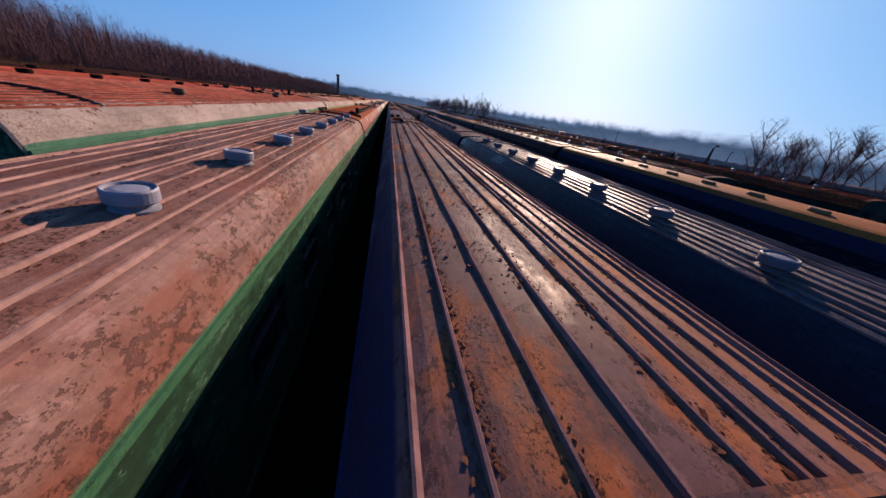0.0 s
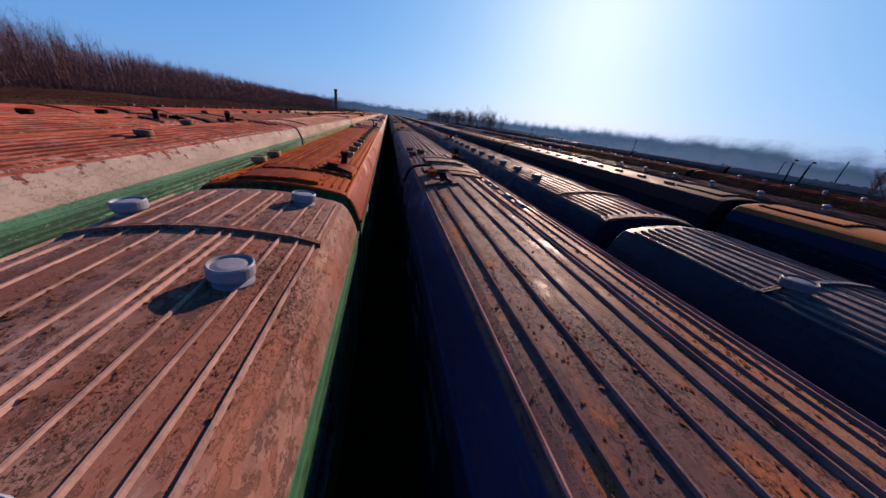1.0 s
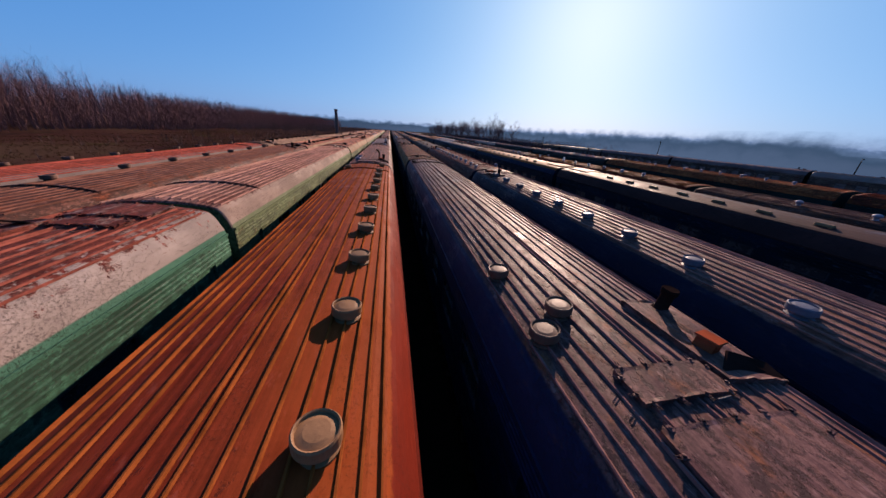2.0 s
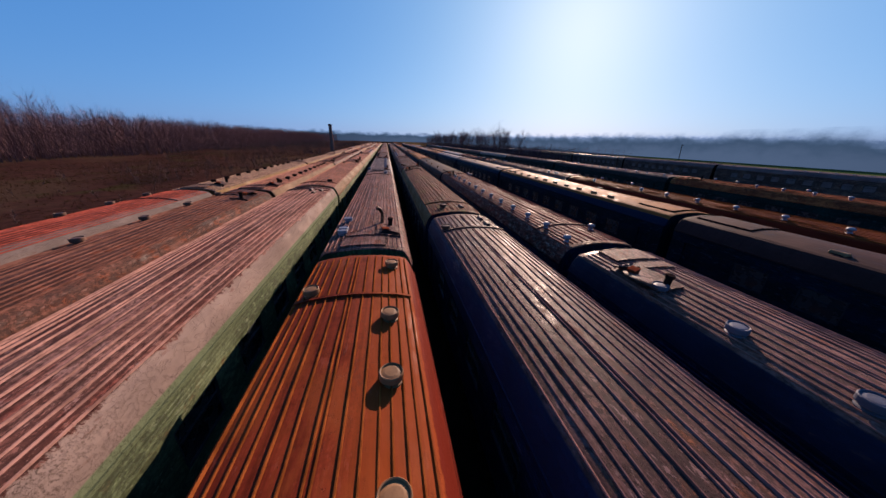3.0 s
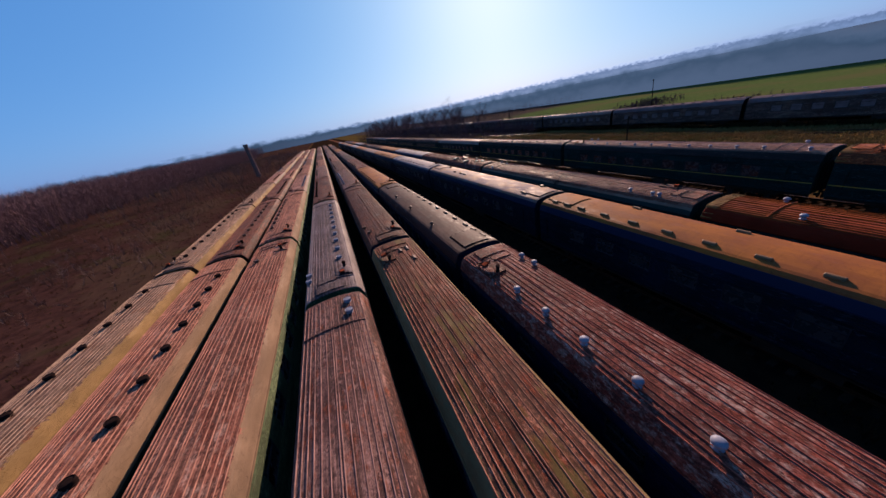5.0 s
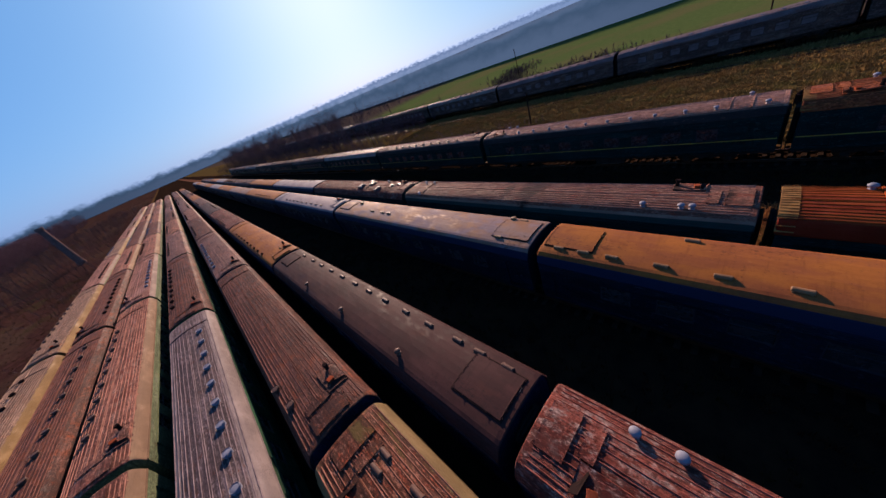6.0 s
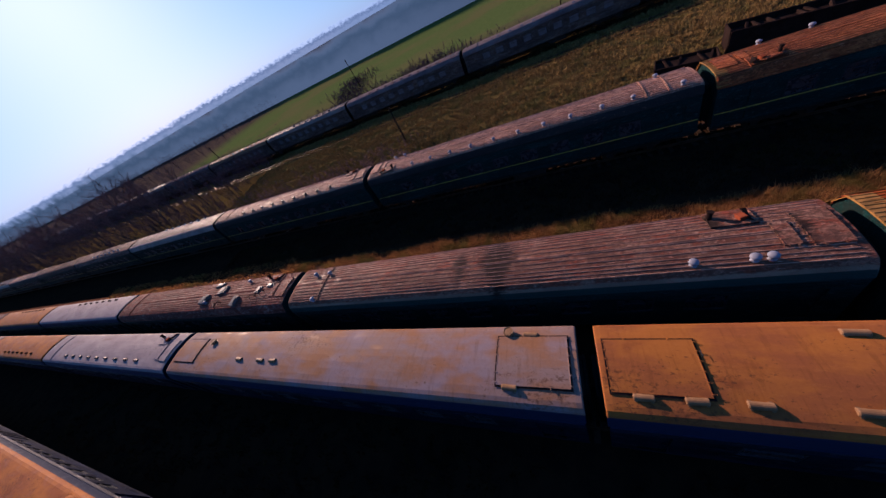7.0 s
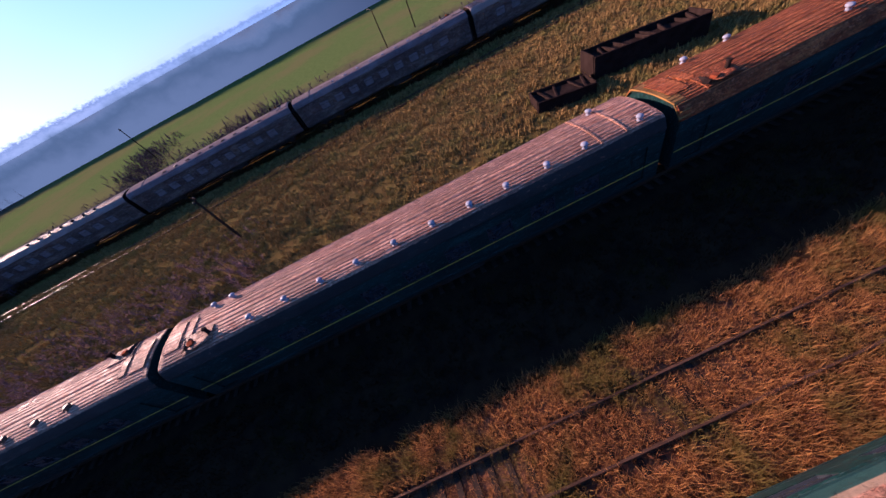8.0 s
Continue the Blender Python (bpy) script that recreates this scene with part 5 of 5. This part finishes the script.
run_on(X, n0 + 4 * PITCH, ["yellow_grey", "pale_edge"], "yellow", 8, seed=10)

# ---- ground and distance ----


def rough(x, y):
    """Gentle unevenness of the ground in metres."""
    return (0.5 * np.sin(x * 0.31 + 1.3 * np.sin(y * 0.17)) * np.sin(y * 0.23 + 0.7) + 0.3 * np.sin(x * 0.83 + y * 0.51) + 0.2 * np.sin(x * 1.7 - y * 1.3 + 2.0))


def ease(v, a, b):
    s = np.clip((v - a) / (b - a), 0, 1)
    return s * s * (3 - 2 * s)


def ground_z(x, y):
    bank = ease(-x, 15, 45)
    z = 0.06 * rough(x, y) + bank * (0.5 + 0.6 * rough(x * 0.25, y * 0.2)) + 9.0 * ease(x, 230, 620)
    z = z + 0.25 * (1 - ease(np.abs(x + 4.1), 1.4, 2.2)) + 0.12 * (1 - ease(np.abs(x + 7.88), 1.4, 2.2))
    return z - 0.10 * (1 - ease(np.abs(x - 10.9), 24.0, 27.0))


def spread(a, b, step, far):
    inner = np.arange(a, b + step / 2, step)
    out = 6.0 * 1.35 ** np.arange(24)
    out = np.cumsum(out)
    out = out[out < far]
    return np.concatenate([(a - out)[::-1], inner, b + out])


gx, gy = spread(-80, 110, 1.9, 3900), spread(-40, 220, 2.6, 3900)
GX, GY = np.meshgrid(gx, gy)
GZ = ground_z(GX, GY)
verts = np.stack([GX, GY, GZ], -1).reshape(-1, 3)
w = len(gx)
quads = [(j * w + i, j * w + i + 1, (j + 1) * w + i + 1, (j + 1) * w + i) for j in range(len(gy) - 1) for i in range(w - 1)]
me = bpy.data.meshes.new("ground")
me.from_pydata(verts.tolist(), [], quads)
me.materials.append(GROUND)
me.shade_smooth()
tagged(new("ground", me), "dry brown grass and bare soil round the sidings", "ground", kind="structure")


def ridge(name, material, radius, height, label, seed):
    """A strip of far hills all round, with an uneven wooded skyline."""
    n = 720
    rng = np.random.RandomState(seed)
    az = np.linspace(0, 2 * np.pi, n, endpoint=False)
    jag = sum(rng.uniform(-1, 1, n // k).repeat(k)[:n] / (i + 1) if n % k == 0 else 0 for i, k in enumerate((8, 4, 2, 1)))
    r = radius(az)
    h = height(az, r) + jag * r * 0.0006
    v, rise, rows = [], [], 7
    for j in range(rows):
        k = j / (rows - 1)
        v += [(r[i] * math.sin(az[i]), r[i] * math.cos(az[i]), -6.0 + (h[i] + 6.0) * k) for i in range(n)]
        rise += [k] * n
    f = [(j * n + i, j * n + (i + 1) % n, (j + 1) * n + (i + 1) % n, (j + 1) * n + i) for j in range(rows - 1) for i in range(n)]
    me = bpy.data.meshes.new(name)
    me.from_pydata(v, [], f)
    me.attributes.new("rise", "FLOAT", "POINT").data.foreach_set("value", rise)
    me.materials.append(material)
    tagged(new(name, me), label, "hills", kind="structure")


def bump_at(az, centre, wide):
    d = np.degrees(np.angle(np.exp(1j * (az - radians(centre)))))
    return np.exp(-(d / wide) ** 2)


def belt(az):
    """Straight edge of the woods beyond the field, swinging out to a wide ring elsewhere."""
    return np.minimum(950.0, 176.0 / np.maximum(np.sin(az), 0.01))


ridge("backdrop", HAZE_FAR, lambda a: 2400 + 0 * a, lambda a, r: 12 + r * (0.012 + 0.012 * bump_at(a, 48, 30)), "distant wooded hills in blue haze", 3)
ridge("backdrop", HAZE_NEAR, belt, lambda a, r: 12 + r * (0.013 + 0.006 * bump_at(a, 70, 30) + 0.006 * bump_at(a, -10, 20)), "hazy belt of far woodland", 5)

# ---- tracks ----


def track(x, y0, y1, lean=0.0, base_y=0.0, singles=(0, 0), label="rusty railway track on timber sleepers"):
    top = new("railway_track")
    top.matrix_world = pose(x, base_y, BED.get(x, 0.0), 0, 0, -lean)
    tagged(top, label, "railway track", kind="structure")
    for sx in (-0.79, 0.79):
        s = Shape().box(-0.07, 0.07, y0 - base_y, y1 - base_y, 0.0, 0.025).box(-0.011, 0.011, y0 - base_y, y1 - base_y, 0.02, 0.12).box(-0.036, 0.036, y0 - base_y, y1 - base_y, 0.115, 0.16, bevel=0.008)
        part("rail", s.mesh("rail", RAIL), top, (sx, 0, 0))
    one = cached("sleeper", lambda: Shape().box(-1.3, 1.3, -0.12, 0.12, -0.14, -0.035, bevel=0.02).mesh("sleeper", TIMBER))
    rest = Shape()
    rng = random.Random(int(x * 10))
    for i in range(int((y1 - y0) / 0.62)):
        y = y0 + i * 0.62 + rng.uniform(-0.04, 0.04)
        if singles[0] < y < singles[1]:
            part("sleeper", one, top, (rng.uniform(-0.05, 0.05), y - base_y, rng.uniform(-0.01, 0.015)), (0, 0, rng.uniform(-0.03, 0.03)))
        elif y < 150:
            rest.box(-1.3, 1.3, y - base_y - 0.12, y - base_y + 0.12, -0.14, -0.035)
    if rest.v:
        tagged(part("sleepers", rest.mesh("sleepers", TIMBER), top), kind="stuff")


for x in (-11.8, -7.88, -4.1, 0.0, 4.15, 8.26, 16.7, 21.18):
    track(x, -30, 330)
track(25.0, -30, 330, 0.0, 0.0, (30.0, 110.0))
track(34.2, -30, 330, 0.2, 64.6)
track(67.3, -30, 330, 0.8, 72.5)
track(60.2, -30, 330, -0.6, 80.0)

# ---- grass ----


def grass(name, label, material, count, place, low, high, seed, wide=0.02, per=7):
    """Bent blades in tufts, gathered in one mesh."""
    rng = np.random.RandomState(seed)
    x, y = place(rng, count)
    x, y = np.repeat(x, per), np.repeat(y, per)
    n = len(x)
    x = x + rng.normal(0, 0.10, n)
    y = y + rng.normal(0, 0.10, n)
    z = ground_z(x, y) - 0.02
    h = rng.uniform(low, high, n) * rng.uniform(0.5, 1.0, n) * (1.0 + 0.45 * rough(x * 1.7, y * 1.3))
    a, b = rng.uniform(0, 2 * np.pi, n), rng.uniform(0.2, 0.9, n) * h
    dx, dy = np.cos(a) * b, np.sin(a) * b
    px, py = -np.sin(a) * wide, np.cos(a) * wide
    base = np.stack([x, y, z], -1)
    side = np.stack([px, py, 0 * px], -1)
    mid = base + np.stack([dx * 0.35, dy * 0.35, h * 0.65], -1)
    tip = base + np.stack([dx, dy, h], -1)
    v = np.stack([base - side, base + side, mid + side * 0.6, mid - side * 0.6, tip], 1).reshape(-1, 3)
    k = np.arange(n) * 5
    f = [q for i in k.tolist() for q in ((i, i + 1, i + 2, i + 3), (i + 3, i + 2, i + 4))]
    me = bpy.data.meshes.new(name)
    me.from_pydata(v.tolist(), [], f)
    me.materials.append(material)
    tagged(new(name, me), label, "grass", kind="stuff")


def patchy(x0, x1, y0, y1, cut):
    def place(rng, count):
        x, y = rng.uniform(x0, x1, count * 2), rng.uniform(y0, y1, count * 2)
        keep = rough(x * 2.3, y * 1.9) + rng.uniform(-0.35, 0.35, len(x)) > cut
        return x[keep][:count], y[keep][:count]
    return place


def off_track(x0, x1, y0, y1, cut):
    """Patchy ground that leaves the space between the rails clear."""
    def place(rng, count):
        x, y = patchy(x0, x1, y0, y1, cut)(rng, int(count * 1.4))
        keep = np.abs(x - 25.0) > 0.95
        return x[keep][:count], y[keep][:count]
    return place


def beside_train(a, b):
    """A strip a to b metres from the middle of the far train."""
    def place(rng, count):
        y = rng.uniform(-10, 260, count)
        return 67.3 + (y - 72.5) * math.tan(radians(0.8)) + rng.uniform(a, b, count), y
    return place


grass("dry_grass", "tall dry straw-coloured grass along an overgrown track", STRAW, 9500, off_track(22.4, 27.5, 38, 86, -0.55), 0.20, 0.62, 1, 0.009, 18)
grass("dry_grass", "short dead grass between rusty rails", STRAW, 3600, patchy(24.1, 25.9, 38, 63, -0.9), 0.12, 0.42, 8, 0.009, 16)
grass("dry_grass", "sparse dead grass over rotten sleepers", STRAW, 3000, patchy(24.1, 25.9, 63, 86, -0.9), 0.06, 0.18, 9, 0.009, 14)
grass("dry_grass", "dry straw-coloured grass further along the track", STRAW, 4000, patchy(22.4, 28.6, 86, 130, -0.75), 0.14, 0.46, 5, 0.02)
grass("meadow_grass", "short tussocky brown-green meadow grass", MEADOW, 34000, patchy(36.5, 66, 25, 118, -0.6), 0.14, 0.50, 2, 0.030)
grass("bank_grass", "matted brown grass on a rough bank", BANK, 9000, patchy(-72, -14.5, 20, 170, -0.9), 0.12, 0.32, 3, 0.02)
grass("siding_weeds", "dry weeds between the rails", BANK, 2500, patchy(10.0, 15.0, 20, 110, -0.2), 0.15, 0.4, 4, 0.022)

# dark weeds added to keep the shaded strip beside the train black
grass("siding_weeds", "low dark weeds on bare ash beside a train", BANK, 7000, patchy(28.2, 32.2, 36, 100, -0.9), 0.08, 0.26, 6, 0.02)
# two strips added to keep sunlight from showing under the far train
grass("rank_grass", "rank brown grass along the foot of a far train", BANK, 7000, beside_train(-2.7, -1.75), 0.5, 1.0, 7, 0.04)
grass("rank_grass", "rank brown grass behind a far train", BANK, 9000, beside_train(1.8, 3.4), 0.9, 1.6, 10, 0.05)

# ---- trees ----


def limb_points(rng, start, way, length, bends):
    p, d, pts = Vector(start), Vector(way).normalized(), [Vector(start)]
    for _ in range(bends):
        d = (d + Vector((rng.uniform(-1, 1), rng.uniform(-1, 1), rng.uniform(-0.4, 0.8))) * 0.16).normalized()
        p = p + d * (length / bends)
        pts.append(p.copy())
    return pts


def bare_tree_meshes(seed, height, spread_out):
    """Trunk with limbs, and a crown of fine bare twigs."""
    rng = random.Random(seed)
    trunk, crown = Shape(), Shape()
    main = limb_points(rng, (0, 0, -0.2), (rng.uniform(-0.1, 0.1), rng.uniform(-0.1, 0.1), 1), height * 0.8, 6)
    r0 = height * 0.011
    trunk.tube(main, [r0 * (1 - 0.14 * i) for i in range(7)], 7)

    def twigs(pts, count, size):
        for _ in range(count):
            i = rng.randrange(len(pts) - 1)
            p = pts[i].lerp(pts[i + 1], rng.random())
            a = rng.uniform(0, 2 * math.pi)
            d = Vector((math.cos(a) * spread_out, math.sin(a) * spread_out, rng.uniform(0.2, 1.1))).normalized() * size * rng.uniform(0.4, 1.0)
            s = d.cross(Vector((rng.uniform(-1, 1), rng.uniform(-1, 1), rng.uniform(-1, 1)))).normalized() * 0.009
            m = p + d * 0.55 + Vector((rng.uniform(-1, 1), rng.uniform(-1, 1), rng.uniform(-0.5, 1))) * size * 0.1
            crown.add([p - s, p + s, m + s * 0.6, m - s * 0.6, p + d], [(0, 1, 2, 3), (3, 2, 4)])
            for _ in range(2):
                q = m + Vector((rng.uniform(-1, 1), rng.uniform(-1, 1), rng.uniform(0, 1))) * size * 0.4
                crown.add([m - s * 0.6, m + s * 0.6, q], [(0, 1, 2)])
    for i in range(16):
        t = rng.uniform(0.28, 0.98)
        k = min(5, int(t * 6))
        start = main[k].lerp(main[k + 1], t * 6 - k)
        a = rng.uniform(0, 2 * math.pi)
        long = height * rng.uniform(0.26, 0.46) * (1.15 - 0.6 * t)
        pts = limb_points(rng, start, (math.cos(a) * spread_out, math.sin(a) * spread_out, rng.uniform(0.6, 1.2)), long, 4)
        trunk.tube(pts, [r0 * 0.42 * (1 - 0.2 * j) for j in range(5)], 5)
        twigs(pts, 34, height * 0.14)
    twigs(main[3:], 50, height * 0.13)
    return trunk.mesh("trunk", BARK), crown.mesh("crown", TWIG)


KINDS = [bare_tree_meshes(11, 9.0, 0.55), bare_tree_meshes(12, 11.0, 0.8), bare_tree_meshes(13, 7.0, 0.5), bare_tree_meshes(14, 13.0, 0.95)]


def bare_tree(x, y, kind, size, turn, label="leafless deciduous tree with fine brown twigs"):
    top = new("bare_tree")
    top.matrix_world = pose(x, y, float(ground_z(np.array(x), np.array(y))), 0, 0, turn)
    tagged(top, label, "tree", "bare trees")
    for name, me in zip(("trunk", "crown"), KINDS[kind]):
        part(name, me, top).scale = (size, size, size)


rng = random.Random(21)
for i in range(64):
    along = 134 + i * 3.6 + rng.uniform(-5, 5)
    bare_tree(41 + (along - 134) * 0.02 + rng.uniform(0, 13), along, rng.choice((1, 3, 3)), rng.uniform(0.9, 1.3), rng.uniform(0, 360))
for x, y, k, s in ((47, 17, 2, 1.15), (50, 20.5, 0, 1.1), (53, 16, 0, 1.0), (56, 21.5, 2, 1.2), (60, 18, 1, 0.9), (65, 25, 0, 1.0), (48.5, 13, 2, 1.3), (58, 14, 0, 1.0), (69, 21, 1, 0.95), (74, 30, 0, 1.0), (62, 28, 2, 0.9)):
    bare_tree(x, y, k, s * 1.12, x * 31 % 360, "slender leafless young tree beyond the sidings")


def woods(name, label, count, place, low, high, seed, twigs=46, tall=0.0, thin=0.034, material=None):
    """Many bare trunks and branches that nobody could count, in one mesh."""
    rng = np.random.RandomState(seed)
    x, y = place(rng, count)
    n = len(x)
    z = ground_z(x, y)
    h = rng.uniform(low, high, n) * (1 + tall * np.clip((155 - y) / 45, 0, 1))
    base = np.stack([x, y, z - 0.3], -1)
    top = base + np.stack([rng.normal(0, 0.5, n), rng.normal(0, 0.5, n), h * 0.82], -1)
    r = h * 0.007
    ring = [np.stack([np.cos(a) * r, np.sin(a) * r, 0 * r], -1) for a in (0, 2.09, 4.19)]
    trunk = np.stack([base + q for q in ring] + [top], 1)
    k = np.arange(n) * 4
    tri = np.concatenate([np.stack([k + i, k + (i + 1) % 3, k + 3], -1) for i in range(3)])
    t = rng.uniform(0.08, 1.0, (n, twigs)) ** 0.6
    p = base[:, None] + (top - base)[:, None] * t[..., None]
    a = rng.uniform(0, 2 * np.pi, (n, twigs))
    size = h[:, None] * rng.uniform(0.10, 0.24, (n, twigs)) * (1.25 - 0.5 * t)
    d = np.stack([np.cos(a) * 0.8, np.sin(a) * 0.8, rng.uniform(0.1, 0.95, (n, twigs))], -1) * size[..., None]
    s = np.stack([-np.sin(a), np.cos(a), 0 * a], -1) * (thin * (1.1 - 0.6 * t))[..., None]
    tw = np.stack([p - s, p + s, p + d], 2).reshape(-1, 3)
    fork = p + d * 0.5
    e = d * 0.5 + rng.normal(0, 0.22, d.shape) * size[..., None] * 1.6
    tw2 = np.stack([fork - s * 0.7, fork + s * 0.7, fork + e], 2).reshape(-1, 3)
    allv = np.concatenate([trunk.reshape(-1, 3), tw, tw2])
    m0 = 4 * n
    more = np.arange(len(tw) + len(tw2)).reshape(-1, 3) + m0
    me = bpy.data.meshes.new(name)
    me.from_pydata(allv.tolist(), [], np.concatenate([tri, more]).tolist())
    me.materials.append(material or TWIG)
    tagged(new(name, me), label, "woods", kind="stuff")


def strip(x0, x1, y0, y1):
    return lambda rng, count: (rng.uniform(x0, x1, count), y0 + (y1 - y0) * rng.uniform(0, 1, count) ** 1.3)


woods("woods", "belt of leafless brown woodland behind a bank", 4300, strip(-150, -82, -10, 600), 13.5, 16.5, 31, 100, 0.2, 0.034)
woods("undergrowth", "tangled leafless brown scrub", 3000, strip(-105, -78, -10, 500), 3.0, 7.5, 32, 44)
woods("undergrowth", "dark leafless scrub on the bank", 420, lambda rng, c: (rng.normal(-36, 9, c), rng.normal(120, 35, c)), 0.8, 3.2, 33, 34, material=BARK)
woods("undergrowth", "brown leafless bushes in the meadow", 760, lambda rng, c: (rng.normal(43, 3.2, c), rng.uniform(76, 126, c)), 0.5, 2.1, 34, 34)
woods("undergrowth", "leafless thicket beside the far tracks", 2300, lambda rng, c: (rng.uniform(38, 72, c), 118 + 260 * rng.uniform(0, 1, c) ** 1.3), 2.0, 7.0, 35, 36, material=FAR_TWIG)
woods("undergrowth", "leafless purple-brown scrub past the far train", 900, lambda rng, c: (rng.uniform(71, 84, c), rng.uniform(20, 300, c)), 1.0, 3.6, 38, 34, thin=0.05, material=FAR_TWIG)
woods("undergrowth", "thicket of purple-brown scrub running out into the field", 900, lambda rng, c: (74 + 46 * (k := rng.uniform(0, 1, c)) + rng.normal(0, 3, c), 104 + 20 * k + rng.normal(0, 4, c)), 0.7, 2.6, 42, 40, thin=0.05, material=FAR_TWIG)
woods("undergrowth", "round clump of purple-brown scrub in the field", 520, lambda rng, c: (rng.normal(86, 5, c), rng.normal(86, 7, c)), 0.8, 2.8, 43, 40, thin=0.05, material=FAR_TWIG)
woods("woods", "far leafless woodland past the end of the sidings", 1500, lambda rng, c: (rng.uniform(60, 168, c), rng.uniform(205, 420, c)), 3.0, 6.5, 39, 30, material=FAR_TWIG)
woods("undergrowth", "leafless thorn bushes scattered over the far bank", 900, lambda rng, c: (rng.uniform(-74, -17, c), rng.uniform(140, 420, c)), 1.0, 4.0, 40, 30, material=BARK)
woods("woods", "leafless copse round the foot of the chimney", 900, lambda rng, c: (rng.uniform(-78, -19, c), rng.uniform(165, 400, c)), 3.5, 7.0, 41, 32, material=BARK)

# ---- poles, lamps, chimney, scrap ----


def pole(x, y, height, lean=0.0, arm=False, label="weathered timber pole standing in the grass"):
    top = new("street_lamp" if arm else "utility_pole")
    top.matrix_world = pose(x, y, float(ground_z(np.array(x), np.array(y))), lean, 0, 20)
    tagged(top, label, "lamp post" if arm else "pole")
    part("shaft", Shape().tube([(0, 0, -0.3), (0, 0, height * 0.5), (0.02, 0, height)], [0.13, 0.11, 0.085], 9).mesh("shaft", TIMBER), top)
    if arm:
        part("arm", Shape().tube([(0, 0, height - 0.25), (0.35, 0, height + 0.15), (0.9, 0, height + 0.35)], 0.045, 7).mesh("arm", STEEL), top)
        part("lamp_head", Shape().box(0.8, 1.5, -0.16, 0.16, height + 0.27, height + 0.46, bevel=0.06).mesh("lamp_head", STEEL), top, label="dark steel lamp head")
    else:
        part("crossarm", Shape().box(-0.75, 0.75, -0.05, 0.05, height - 0.45, height - 0.33, bevel=0.02).mesh("crossarm", TIMBER), top)
        knob = cached("insulator", lambda: Shape().turned([(0.03, 0), (0.055, 0.03), (0.06, 0.09), (0.03, 0.13)], 8).mesh("insulator", GALV))
        for ix in (-0.65, 0.0, 0.65):
            part("insulator", knob, top, (ix, 0, height - 0.33))


pole(49.0, 79.2, 5.0)
pole(50.8, 131.0, 5.0, 2)
pole(104.0, 114.0, 8.0, -2)
pole(96.6, 48.7, 8.0, 1)
pole(74.0, 150.0, 7.0, 1)
pole(52.5, 30.0, 6.0, 3, True, "dark steel lamp post with a single arm")
pole(61.0, 36.0, 6.2, -2, True, "dark steel lamp post with a single arm")
pole(92.0, 56.0, 6.0, 0, True, "dark steel lamp post with a single arm")

chimney = new("chimney_stack")
chimney.matrix_world = pose(-28.0, 198.0, 0)
tagged(chimney, "dark brick chimney stack beyond the sidings", "chimney")
part("shaft", Shape().turned([(1.2, -0.5), (1.15, 1.5), (1.0, 1.7), (0.8, 12.0), (0.78, 13.6)], 18).mesh("shaft", BRICK), chimney)
part("rim", Shape().turned([(0.85, 13.4), (0.98, 13.6), (0.98, 14.1), (0.8, 14.2), (0.6, 14.1)], 18).mesh("rim", BRICK), chimney)


def scrap_wagon(x, y, length, turn, high, label):
    """A stripped wagon body lying in the grass: rails, ribs and an added dark fill that stops light."""
    top = new("wagon_wreck")
    top.matrix_world = pose(x, y, float(ground_z(np.array(x), np.array(y))) - 0.12, 1.5, 4.0, turn)
    tagged(top, label, "wagon wreck", "wagon wrecks")
    h = length / 2
    for sx in (-1, 1):
        part("side_panel", Shape().box(sx * 1.2 - 0.06, sx * 1.2 + 0.06, -h, h, 0.0, high, bevel=0.02).box(sx * 1.24 - 0.08, sx * 1.24 + 0.08, -h, h, high - 0.12, high, bevel=0.02).mesh("side_panel", SOOT), top)
    for y0 in (-h, h):
        part("end_panel", Shape().box(-1.14, 1.14, y0 - 0.05, y0 + 0.05, 0.0, high * 1.05, bevel=0.02).mesh("end_panel", SOOT), top)
    # dark box added inside so that no sunlight reaches the ground between the beams
    part("deck", Shape().box(-1.14, 1.14, -h + 0.05, h - 0.05, high * 0.45, high * 0.74, bevel=0.03).mesh("deck", SOOT), top, label="charred deck boards")
    n = int(length / 0.75)
    for i in range(n):
        yy = -h + 0.4 + i * 0.75
        if i % 4 == 2:
            continue
        part("crossbeam", cached(("beam", high), lambda: Shape().box(-1.16, 1.16, -0.09, 0.09, high * 0.72, high * 0.86, bevel=0.02).mesh("crossbeam", SOOT)), top, (0, yy, 0.05 * (i % 3)), (0.2 * (i % 2), 0.09 * ((i * 7) % 3 - 1), 0.16 * ((i * 5) % 3 - 1)))


scrap_wagon(44.6, 49.2, 4.2, -14, 0.9, "low blackened frame of a scrapped wagon in the grass")
scrap_wagon(45.0, 42.2, 8.0, -12, 1.6, "blackened open body of a scrapped wagon in the grass")
